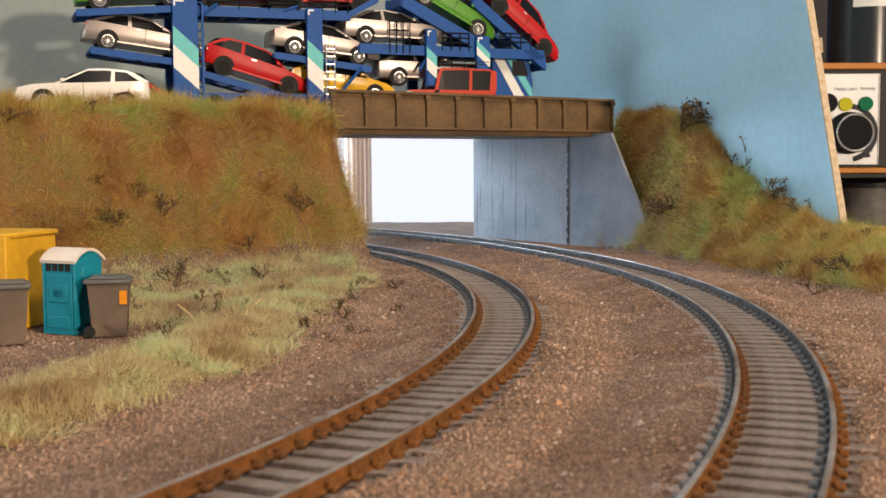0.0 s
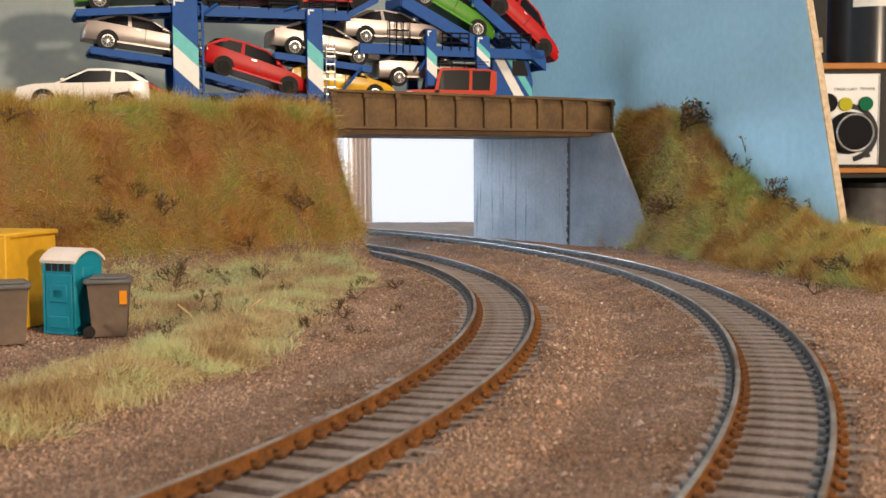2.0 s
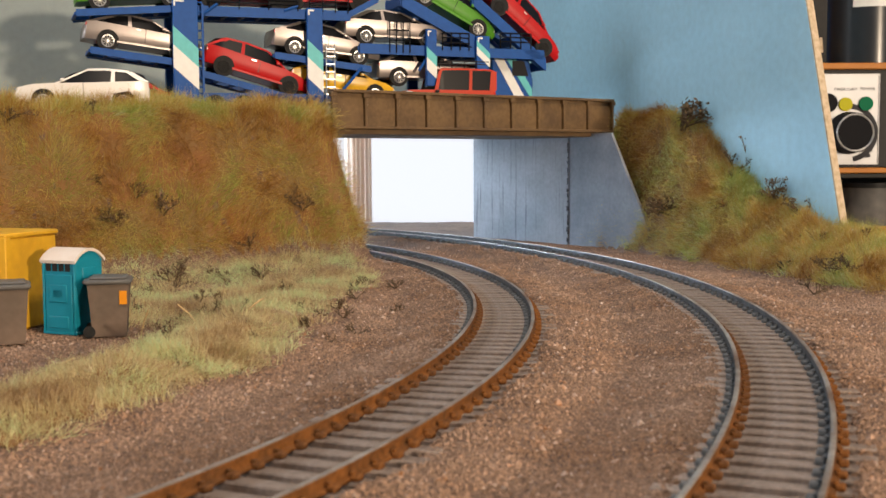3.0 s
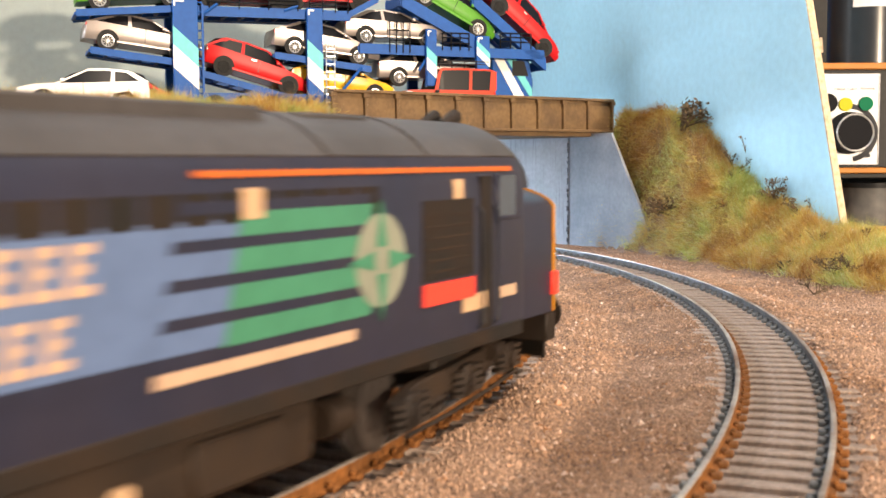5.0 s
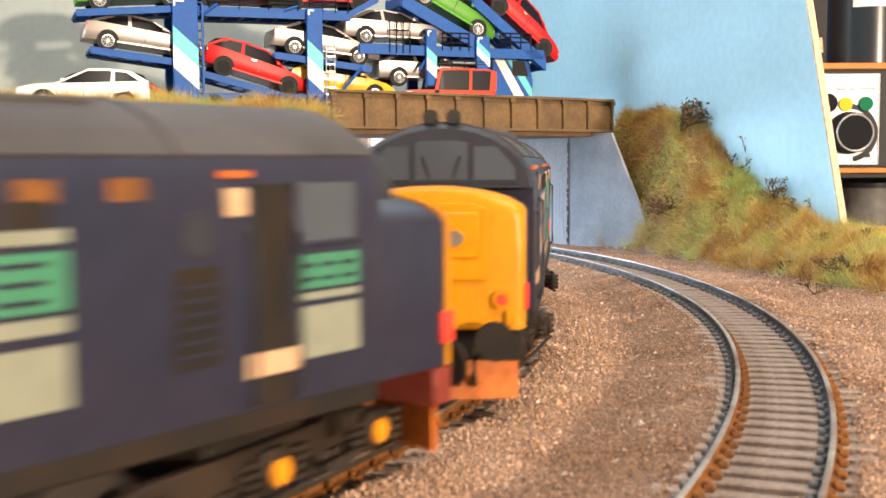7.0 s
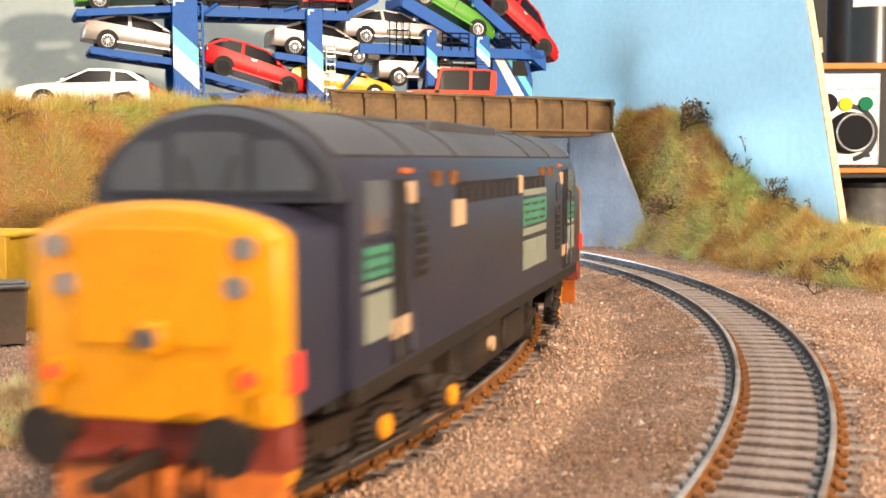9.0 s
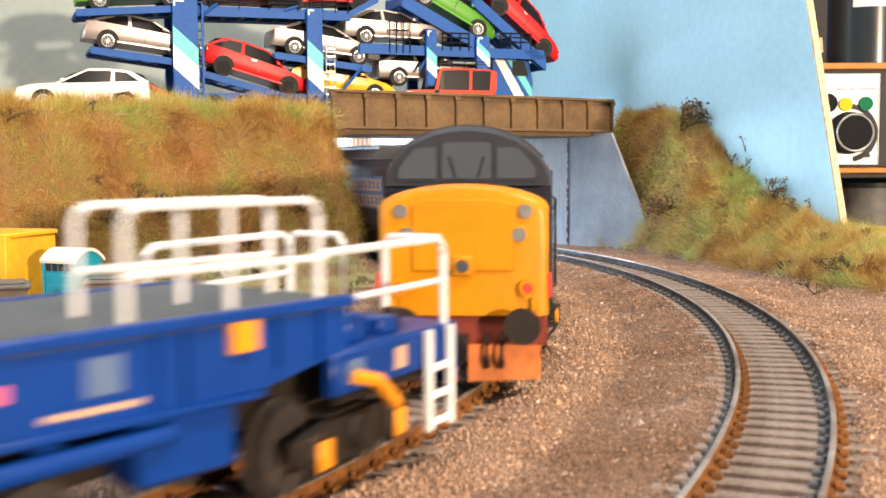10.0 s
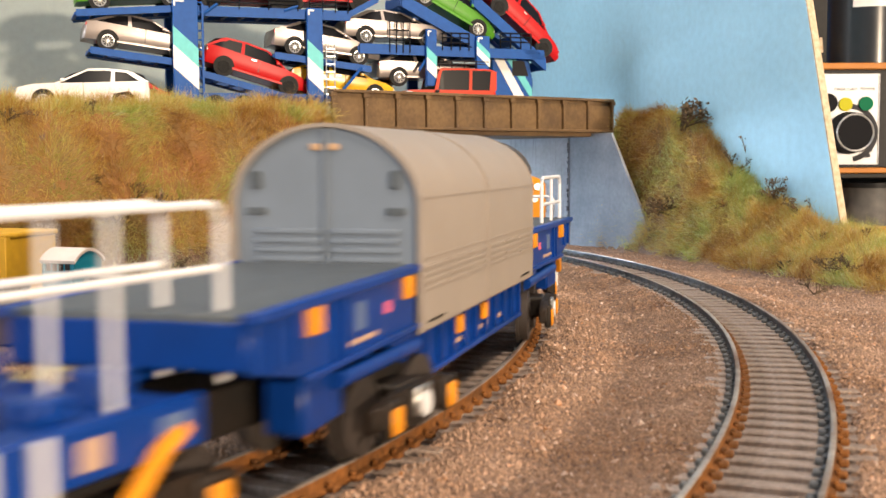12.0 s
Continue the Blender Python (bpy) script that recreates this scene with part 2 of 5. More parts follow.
# ---------------------------------------------------------------- tracks
def track(name, label, c, R, a0, a1, sleeper_gap=6.9):
    top = thing(name, label, "track", kind="")
    n = int((a1 - a0) / 0.8) + 1
    for side in (-1, 1):
        inner = [(-1.3, 1.9), (0, 1.9), (0, 4.3), (-0.5, 4.3), (-0.5, 3.75), (-0.35, 3.6), (-0.35, 2.6), (-1.3, 2.25)]
        outer = [(-u, w) for u, w in reversed(inner)]
        cap = [(-0.5, 4.28), (0.5, 4.28), (0.46, 4.44), (0.36, 4.5), (-0.36, 4.5), (-0.46, 4.44)]
        rr = R + side * 8.65
        for pname, pr, mt, words in (("rail", inner, M_RAILGREY, "grey painted rail side"), ("rail", outer, M_RUST, "rust painted rail side"), ("rail_head", cap, M_STEEL, "worn rail head")):
            bm = bmesh.new()
            secs = []
            for i in range(n):
                a = radians(a0 + (a1 - a0) * i / (n - 1))
                secs.append([(c[0] + (rr + u) * math.cos(a), c[1] + (rr + u) * math.sin(a), w) for u, w in pr])
            loft(bm, secs)
            part(pname, bm, mt, top, words)
    bm = bmesh.new()
    box(bm, -1.8, 1.8, -15.5, 15.5, 0.0, 1.9, 0.25)
    for side in (-1, 1):
        for o in (-1.7, 1.7):
            box(bm, -1.0, 1.0, side * 8.65 + o - 0.8, side * 8.65 + o + 0.8, 1.85, 2.9, 0.25)
            box(bm, -0.5, 0.5, side * 8.65 + o * 0.65 - 0.4, side * 8.65 + o * 0.65 + 0.4, 2.8, 3.3, 0.1)
    for f in bm.faces:
        f.material_index = 0 if f.calc_center_median().z < 1.92 else (1 if (abs(f.calc_center_median().y) > 8.65) == (f.calc_center_median().y > 0) else 2)
    first = None
    k = int(R * radians(a1 - a0) / sleeper_gap)
    for i in range(k):
        a = a0 + (i + 0.5) * math.degrees(sleeper_gap / R)
        if first is None:
            first = part("sleeper", bm, [M_SLEEPER, M_RAILGREY, M_RUST], top, smooth=0)
            ob = first
        else:
            ob = new("sleeper", first.data)
            ob.parent = top
        ob.matrix_local = P(c[0] + R * math.cos(radians(a)), c[1] + R * math.sin(radians(a)), random.uniform(-0.12, 0.1), 0, 0, a + 90 + random.uniform(-1.2, 1.2))
    return top


track("inner_track", "curved inner railway track with rusty rails and dark sleepers", C1, R1, -158, 52)
track("outer_track", "curved outer railway track with grey rails and dark sleepers", C2, R2, -75, 50)


# ---------------------------------------------------------------- bridge
def bridge():
    top = thing("bridge", "brown plate girder road bridge over both tracks", "bridge", P(-52.5, 558, 0, 0, 0, math.degrees(math.atan2(109, 149.5))))
    L = 185.0
    bm = new_box(0, L, 0.8, 1.8, 66, 82.5)
    part("web_plate", bm, M_GIRDER, top)
    part("bottom_flange", new_box(-0.5, L + 0.5, -1.6, 3.2, 64.8, 66.2, 0.2), M_GIRDER, top)
    part("top_flange", new_box(-0.5, L + 0.5, -1.8, 3.4, 82.2, 83.7, 0.25), M_GIRDER, top)
    for i in range(11):
        x = L * i / 10
        part("stiffener", new_box(x - 0.7, x + 0.7, -1.1, 0.9, 66, 82.4, 0.15), M_GIRDER, top)
        part("gusset", new_box(x - 1.6, x + 1.6, -1.5, 0.9, 80.0, 82.4, 0.15), M_GIRDER, top)
    part("deck", new_box(-20, L - 2, 2.0, 85, 62.3, 70.5, 0.2), M_GIRDER, top)
    return top


bridge()


def wall_piece(name, pts, height_a, height_b, thick, material, label, base=-2):
    """An upright slab from pts[0] to pts[1], its top running from height_a to height_b."""
    a, b = Vector(pts[0]), Vector(pts[1])
    d = (b - a)
    ang = math.degrees(math.atan2(d.y, d.x))
    L = d.length
    ob = finish(name, new_prism([(0, base), (L, base), (L, height_b), (0, height_a)], 0, thick, "y", 0.3), material)
    ob.matrix_world = P(a.x, a.y, 0, 0, 0, ang)
    return tagged(ob, label, "wall", kind="structure")


wall_piece("abutment_wall", ((20, 756), (73.5, 680)), 63, 63, 6, M_CONCRETE, "pale blue grey concrete bridge abutment wall")
wing = finish("wing_wall", new_prism([(0, -2), (82.4, -2), (41, 62), (40, 64.2), (0, 64.2)], 0, 1.6, "y", 0.2), M_WING_SHADED)
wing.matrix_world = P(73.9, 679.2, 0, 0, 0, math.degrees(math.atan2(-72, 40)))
tagged(wing, "concrete wing wall with a sloping edge, colour darkened for shade", "wall", kind="structure")

bm = bmesh.new()
drip = random.Random(9)
z = 1.0
while z < 60:
    h, w = drip.uniform(0.8, 4.5), drip.uniform(0.25, 0.7)
    box(bm, -w + drip.uniform(-.3, .3), w, -0.3, 0.3, z, z + h, 0.12)
    z += h + drip.uniform(0.3, 2.6)
seam = finish("wall_seam", bm, mat("seam_stain", (0.05, 0.05, 0.055), 0.8, colour2=(0.16, 0.17, 0.19), scale=0.25, mix=0.4))
seam.matrix_world = P(73.2, 679.6, 0, 0, 0, -45)
tagged(seam, "dark stained broken joint between abutment and wing wall", "trim", kind="structure")

# sky boards: one behind the road, one along the side with a slanting cut end
wall_piece("backdrop_board_rear", ((-560, 526), (52, 816)), 330, 330, 6, M_SKYPALE, "pale grey-blue painted backdrop board", 66)
d = BOARD_B - BOARD_A
side_board = finish("backdrop_board_side", new_prism([(0, -2), (d.length, -2), (d.length, 16), (d.length - 82, 330), (0, 330)], 0, 3.6, "y"), M_SKY)
side_board.matrix_world = P(BOARD_A.x, BOARD_A.y, 0, 0, 0, math.degrees(math.atan2(d.y, d.x)))
tagged(side_board, "light blue painted backdrop board with a slanting cut end", "board", kind="structure")
edge = finish("board_edge", new_prism([(0.1, -2), (0.1, 16), (-82, 330), (-81.2, 330), (1.0, 16), (1.0, -2)], 0.2, 3.8, "y", 0.15), M_BOARD)
edge.matrix_world = P(BOARD_B.x, BOARD_B.y, 0, 0, 0, math.degrees(math.atan2(d.y, d.x)))
tagged(edge, "raw sawn edge of the backdrop board", "trim", kind="structure")

# ---------------------------------------------------------------- room
def slab(name, x0, x1, y0, y1, z0, z1, material, label):
    ob = finish(name, new_box(x0, x1, y0, y1, z0, z1), material, smooth=0)
    return tagged(ob, label, name.split("_")[0], kind="structure")


slab("floor", -1900, 1900, -1900, 1700, -1000, -950, M_FLOOR, "dark carpet floor of the hobby room")
slab("ceiling", -1900, 1900, -1900, 1700, 1400, 1450, M_WHITE, "plain white ceiling of the hobby room")
slab("wall_west", -1950, -1900, -1900, 1700, -950, 1400, M_ROOM, "plain cream room wall")
slab("wall_east", 1900, 1950, -1900, 1700, -950, 1400, M_ROOM, "plain cream room wall")
slab("wall_south", -1900, 1900, -1950, -1900, -950, 1400, M_ROOM, "plain cream room wall")
slab("wall_north_left", -1900, -1450, 1700, 1750, -950, 1400, M_ROOM, "plain cream room wall beside the window")
slab("wall_north_right", 600, 1900, 1700, 1750, -950, 1400, M_ROOM, "plain cream room wall beside the window")
slab("wall_north_sill", -1450, 600, 1700, 1750, -950, -250, M_ROOM, "plain cream room wall under the window")
slab("wall_north_head", -1450, 600, 1700, 1750, 1000, 1400, M_ROOM, "plain cream room wall above the window")
bd = raw("backdrop", [(-1850, 1900, -700), (1100, 1900, -700), (1100, 1900, 1300), (-1850, 1900, 1300)], [(0, 1, 2, 3)], M_SKYGLOW)
tagged(bd, "bright white sky outside the window", "sky", kind="structure")
slab("baseboard", -1030, 244, -230, 950, -30, -3, M_BOARD, "wooden baseboard under the model railway")


# ---------------------------------------------------------------- train
M_LBLUE = mat("loco_dark_blue", (0.018, 0.019, 0.034), 0.32, colour2=(0.024, 0.022, 0.034), scale=0.05, fine=(0.3, 0.10))
M_ROOF = mat("loco_grey_roof", (0.060, 0.055, 0.056), 0.50, colour2=(0.040, 0.035, 0.033), scale=0.04, fine=(0.4, 0.12))
M_LYEL = mat("warning_yellow", (0.50, 0.20, 0.003), 0.38, colour2=(0.45, 0.17, 0.005), scale=0.06, fine=(0.5, 0.06))
M_ORANGE = mat("orange_line", (0.42, 0.10, 0.02), 0.45, fine=(0.5, 0.1))
M_BLACK = mat("black_underframe", (0.010, 0.009, 0.008), 0.6, colour2=(0.024, 0.014, 0.008), scale=0.09, mix=0.8, bump=0.2)
M_GRIME = mat("weathered_bogie", (0.013, 0.009, 0.007), 0.65, colour2=(0.034, 0.020, 0.011), scale=0.10, mix=0.8, bump=0.25)
M_GLASS = glass("dark_cab_glass", (0.050, 0.056, 0.066), 0.12)
M_CABDARK = mat("cab_dark_grey", (0.026, 0.027, 0.034), 0.45, fine=(0.3, 0.1))
M_PALE = mat("pale_blue_panel", (0.085, 0.125, 0.23), 0.45, fine=(0.3, 0.08))
M_LETTER = mat("cream_lettering", (0.42, 0.28, 0.19), 0.5, fine=(0.3, 0.06))
M_GREEN = mat("mint_green", (0.045, 0.17, 0.10), 0.45, fine=(0.3, 0.08))
M_LIME = mat("pale_lime", (0.19, 0.20, 0.155), 0.5, fine=(0.3, 0.08))
M_RED = mat("red_plate", (0.72, 0.05, 0.03), 0.4, fine=(0.5, 0.05))
M_TIN = mat("tarnished_metal", (0.45, 0.43, 0.40), 0.35, 0.9, fine=(0.5, 0.15))
M_PLOUGH = mat("rusty_orange_plough", (0.50, 0.13, 0.02), 0.55, colour2=(0.32, 0.09, 0.02), scale=0.1, fine=(0.5, 0.15))
M_TAG = mat("cream_tag", (0.45, 0.29, 0.17), 0.5, fine=(0.5, 0.08))
M_WBLUE = mat("wagon_blue", (0.001, 0.033, 0.21), 0.38, colour2=(0.001, 0.028, 0.17), scale=0.05, fine=(0.2, 0.08), spec=0.3)
M_HOOD = mat("hood_cream", (0.275, 0.235, 0.20), 0.5, colour2=(0.26, 0.22, 0.185), scale=0.02, fine=(0.1, 0.03))
M_HOODGREY = mat("hood_grey_end", (0.15, 0.18, 0.22), 0.5, fine=(0.1, 0.05))
M_DECKGREY = mat("wagon_grey_deck", (0.075, 0.088, 0.10), 0.6, fine=(0.3, 0.10), bump=0.1)
M_RAILWHITE = mat("white_handrail", (0.62, 0.62, 0.63), 0.4, fine=(0.2, 0.03))
M_AMBER = mat("amber_reflector", (0.68, 0.25, 0.012), 0.35, fine=(0.5, 0.05))
M_PINK = mat("pink_label", (0.6, 0.12, 0.2), 0.5, fine=(0.5, 0.1))
M_BEAM = mat("dark_red_beam", (0.16, 0.03, 0.02), 0.5, fine=(0.4, 0.1))
M_TYRE = mat("wheel_steel", (0.055, 0.045, 0.040), 0.5, 0.3, fine=(0.5, 0.2))


def body_section(w, z0, zs, zc, n=9):
    """Half-round-topped cross-section: straight sides from z0 to zs, arch to zc; points run right to left over the top."""
    pts = [(-w, z0), (-w, (z0 + zs) / 2), (-w, zs)]
    for i in range(1, n):
        a = math.pi * i / n
        pts.append((-w * math.cos(a) * (1 - 0.06 * math.sin(a)), zs + (zc - zs) * math.sin(a)))
    return pts + [(w, zs), (w, (z0 + zs) / 2), (w, z0)]


def wheelset(parent, name, x, r, half=8.7):
    bm = bmesh.new()
    for s in (-1, 1):
        rod(bm, (0, s * (half - 1.3), 0), (0, s * (half + 0.9), 0), r, 20)
        rod(bm, (0, s * (half - 2.0), 0), (0, s * (half - 1.2), 0), r + 0.6, 20)
        for k in range(6):
            a = math.pi * k / 3
            rod(bm, (r * .55 * math.cos(a), s * (half + 0.8), r * .55 * math.sin(a)), (r * .55 * math.cos(a), s * (half + 1.05), r * .55 * math.sin(a)), r * 0.14, 6)
    rod(bm, (0, -half, 0), (0, half, 0), 1.1, 8)
    ob = part(name, bm, M_TYRE, parent, "worn steel wheels on an axle")
    ob.location = (x * MM, 0, r * MM)
    return ob


def side_panel(parent, name, x0, x1, z0, z1, material, side=-1, y=17.7, proud=0.14, slant=0.0, label=""):
    """A thin raised patch on the body side; slant shifts its top edge forward."""
    ys = (side * (y - 0.3), side * (y + proud))
    return part(name, new_prism([(x0, z0), (x1, z0), (x1 + slant, z1), (x0 + slant, z1)], min(ys), max(ys), "y"), material, parent, label, 0)


def loco(name_plate, first):
    top = thing("locomotive", "dark blue diesel locomotive, yellow noses, " + ("pale blue side panels" if first else "small green badges"), "locomotive", group="train")
    W = 17.7
    # main body with roof shell
    sec = body_section(W, 15.5, 40.2, 51.9, 14)
    bm = bmesh.new()
    loft(bm, [[(x, y * k, z) for y, z in sec] for x, k in ((-95, 0.985), (-93, 1), (93, 1), (95, 0.985))])
    part("body", bm, M_LBLUE, top, "dark blue body shell")
    roof = [(y * 1.012, z + 0.22) for y, z in sec if z > 43.2]
    under = [(y * 0.97, z - 0.9) for y, z in reversed(roof)]
    bm = bmesh.new()
    loft(bm, [[(x, y, z) for y, z in roof + under] for x in (-95.4, 95.4)])
    rf = part("roof", bm, M_ROOF, top, "dull grey weathered roof")
    for x in (-62, -34, 34, 62):
        bm = bmesh.new()
        loft(bm, [[(x + o, y * 1.008, z + 0.25) for y, z in roof] + [(x + o, y * 0.98, z - 0.5) for y, z in reversed(roof)] for o in (-0.35, 0.35)])
        part("roof_seam", bm, M_ROOF, rf)
    for x0, x1, wy in ((-28, 28, 9), (40, 58, 7), (-58, -40, 7)):
        part("roof_hatch", new_box(x0, x1, -wy, wy, 49.2, 51.9 + (0.3 if wy == 9 else 0), 0.4), M_ROOF, rf)
    part("exhaust", new_rod((-10, 0, 51), (-10, 0, 52.5), 2.6, 16), M_BLACK, rf)
    part("exhaust", new_rod((10, 0, 51), (10, 0, 52.5), 2.6, 16), M_BLACK, rf)
    # orange line under the gutter, both sides
    for s in (-1, 1):
        for x0, x1 in ((-92, -60), (4, 90)) if first else ((-71.5, -66.5), (66.5, 71.5)):
            side_panel(top, "gutter_line", x0, x1, 42.8, 43.6, M_ORANGE, s, 17.1, 0.2)
        part("solebar", new_box(-94, 94, min(s * 15.5, s * 17.9), max(s * 15.5, s * 17.9), 12.8, 15.7, 0.3), M_BLACK, top)
        # cantrail grilles
        for k in range(14):
            side_panel(top, "roof_grille", -42 + 6.2 * k, -37 + 6.2 * k, 37.2, 41.0, M_BLACK, s, 17.66, 0.12)
        for k in (-1, 1):
            win, door = ((84, 91), (76.6, 81)) if first and k > 0 else ((79, 89.5), (71.5, 77.5))
            side_panel(top, "cab_side_window", *sorted((k * win[0], k * win[1])), 34.8, 42.0, M_GLASS, s, 17.6, 0.12)
            # door as a black strip: the shade of its recess is put into the colour
            side_panel(top, "cab_door", *sorted((k * door[0], k * door[1])), 15.8, 42.0, M_BLACK, s, 17.7, 0.12)
            part("window_pillar", new_box(*sorted((k * (win[0] - 1.1), k * (win[0] - 0.1))), *sorted((s * 17.4, s * 18.0)), 33.5, 42.4, 0.15), M_LBLUE, top)
            part("window_sill", new_box(*sorted((k * (win[0] - 1), k * (win[1] + 1))), *sorted((s * 17.4, s * 18.0)), 34.2, 34.9, 0.15), M_LBLUE, top)
            if first and k > 0:
                grilles = [(56.5, 74, 25.6, 38.4)]
            elif not first and k > 0:
                grilles = [(59, 66, 21.8, 33.0)]
            else:
                grilles = [(60, 67, 27, 39)] if not first else []
            for u, v, za, zb in grilles:
                g = side_panel(top, "side_grille", *sorted((k * u, k * v)), za, zb, M_BLACK, s, 17.7, 0.12)
                for i in range(6):
                    z = za + 1.2 + i * (zb - za - 2) / 6
                    side_panel(g, "slat", *sorted((k * (u + .6), k * (v - .6))), z, z + 0.4, M_LBLUE if not first else M_GRIME, s, 17.75, 0.2)
            if not first:
                part("porthole", new_rod((k * 62.5, s * 17.5, 36.6), (k * 62.5, s * 17.95, 36.6), 2.6, 20), M_CABDARK, top)
                for x in (40, 51):
                    side_panel(top, "cantrail_tag", *sorted((k * x, k * (x + 4.5))), 40.6, 43.0, M_RUST, s, 17.35, 0.3)
            part("tag", new_box(*sorted((k * 66.8, k * 70.2)), *sorted((s * 17.4, s * 17.95)), 38.4, 41.6, 0.1), M_TAG, top)
            bm = bmesh.new()
            for xx in ((k * 75.8, k * 81.8) if first and k > 0 else (k * 70.6, k * 78.3)):
                pipe(bm, [(xx, s * 17.5, 16), (xx, s * 18.7, 17), (xx, s * 18.7, 36), (xx, s * 17.5, 37)], 0.28, 5)
            part("door_handrail", bm, M_CABDARK, top)
            if first:
                side_panel(top, "number_strip", *sorted((k * 84.5, k * 91)), 20.4, 22.4, M_LETTER, s, 17.7, 0.14, 0, "illegible cream number strip")
            side_panel(top, "door_step_tag", *sorted((k * 69.8, k * 78.8)), 19.4, 22.2, M_TAG, s, 17.7, 0.2)
        part("tag", new_box(12, 16, min(s * 17.4, s * 17.95), max(s * 17.4, s * 17.95), 37.6, 41.4, 0.1), M_TAG, top, "small cream square tag")
    # livery
    for s in (-1, 1):
        if first:
            side_panel(top, "pale_panel", -58.5, 8, 22.8, 37.8, M_PALE, s, 17.7, 0.06, 6.0, "pale blue slanted panel")
            for z0, x0, w in ((31.0, -51.5, 40), (23.8, -54, 39)):
                n = 8
                for k in range(n):
                    a = x0 + k * w / n
                    b = a + w / n - 1.0
                    side_panel(top, "letter_bar", a, a + 1.3, z0, z0 + 5.4, M_LETTER, s, 17.7, 0.15, 0.9)
                    for q, cut in ((4.3, 0.0), (2.2, 0.9), (0.0, 0.0)):
                        side_panel(top, "letter_bar", a + 1.2, b - cut, z0 + q, z0 + q + 1.1, M_LETTER, s, 17.7, 0.16, 0.2)
            for k in range(4):
                z = 22.6 + k * 4.35
                side_panel(top, "green_stripe", 8 + 1.0 * k, 41, z, z + 2.9, M_GREEN, s, 17.7, 0.12, 1.0)
                side_panel(top, "dark_gap", -3 + 1.0 * k, 41, z + 2.9, z + 4.35, M_LBLUE, s, 17.7, 0.10, 0.6)
            bm = bmesh.new()
            y = s * 17.6
            rod(bm, (44, y, 30.2), (44, s * 17.95, 30.2), 6.9, 28)
            ro = part("roundel", bm, M_LIME, top, "pale lime round badge")
            for a in range(4):
                c, d2 = math.cos(math.pi * a / 2), math.sin(math.pi * a / 2)
                pts = [(44 + 8.8 * c, 30.2 + 8.8 * d2), (44 - 1.5 * d2 + 2 * c, 30.2 + 1.5 * c + 2 * d2), (44 + 1.5 * d2 + 2 * c, 30.2 - 1.5 * c + 2 * d2)]
                part("roundel_point", new_prism(pts, min(s * 17.8, s * 18.06), max(s * 17.8, s * 18.06), "y"), M_GREEN, ro)
            side_panel(top, "small_strip", -4, 37, 19.4, 21.0, M_LETTER, s, 17.7, 0.14, 0, "illegible cream line of writing")
            side_panel(top, "name_plate", 56.5, 74, 21.8, 25.2, M_RED, s, 17.7, 0.35, 0, "red nameplate")
        else:
            for x0, x1 in ((17, 45.5), (78.8, 90.2), (-90.2, -78.8)):
                y, big = 17.7, x0 == 17
                if big:
                    side_panel(top, "badge_edge", x0, x1, 36.8, 38.2, M_LIME, s, y, 0.12)
                side_panel(top, "green_badge", x0, x1, 30.2 if big else 29.0, 36.0 if big else 33.2, M_GREEN, s, y, 0.12, 0, "mint green badge")
                side_panel(top, "badge_edge", x0, x1, *((28.0, 29.6) if big else (27.6, 28.5)), M_LIME, s, y, 0.12)
                side_panel(top, "cream_badge", x0, x1, 20.4, 26.8, M_LIME, s, y, 0.12, 0, "pale lime panel with bars")
                w = (x1 - x0) / 3.0
                for k in range(3):
                    a = x0 + (k + 0.12) * w
                    for zz in (31.0, 32.8, 34.6) if big else (29.9, 31.6):
                        side_panel(top, "letter_bar", a, a + w * 0.62, zz, zz + 0.55, M_LBLUE, s, y, 0.2)
            side_panel(top, "tag_panel", -44, -36, 33.5, 38.0, M_TAG, s, 17.7, 0.2)
    # noses and cabs
    for k in (-1, 1):
        nsec = body_section(16.3, 14.8, 35.6, 40.0, 12)
        bm = bmesh.new()
        secs = []
        for x, sc, dz in ((94.0, 1, 0), (110.8, 1, 0), (112.6, 0.985, -0.25), (113.6, 0.95, -0.8)):
            secs.append([(k * x, y * sc, (z + dz if z > 20 else z)) for y, z in nsec])
        loft(bm, secs)
        nose = part("nose", bm, M_LBLUE, top, "dark blue bonnet ahead of the cab")
        bm = bmesh.new()
        loft(bm, [[(k * x, y * sc, z if z < 20 else z + dz) for y, z in nsec] for x, sc, dz in ((111.4, 1.012, 0.25), (112.9, 0.998, 0.0), (114.0, 0.955, -0.7), (114.3, 0.90, -1.6))])
        face = part("nose_face", bm, M_LYEL, top, "bright yellow warning end")
        fx = k * 114.3
        bm = new_prism([(-9.8, 23.5), (9.8, 23.5), (9.8, 36.2), (7, 37.2), (-7, 37.2), (-9.8, 36.2)], min(fx, fx + k * 0.5), max(fx, fx + k * 0.5), "x", 0.2)
        part("nose_door", bm, M_LYEL, face)
        if first:
            part("code_box", new_box(min(fx, fx + k * 0.9), max(fx, fx + k * 0.9), -8.2, 8.2, 27.5, 35.6, 0.25), M_LYEL, face)
            for yy in (-4.2, 4.2):
                part("marker_light", new_rod((fx, yy, 31), (fx + k * 1.5, yy, 31), 1.4, 14), M_TIN, face)
        else:
            for yy, zz in ((-12, 35.0), (12, 35.0), (-10.8, 30.5), (10.8, 30.5)):
                part("marker_light", new_rod((fx - k * .4, yy, zz), (fx + k * 0.6, yy, zz), 1.35, 14), M_TIN, face)
        part("headlight", new_box(min(fx, fx + k * 1.3), max(fx, fx + k * 1.3), -2.0, 2.0, 22.6, 26.4, 0.3), M_LYEL, face)
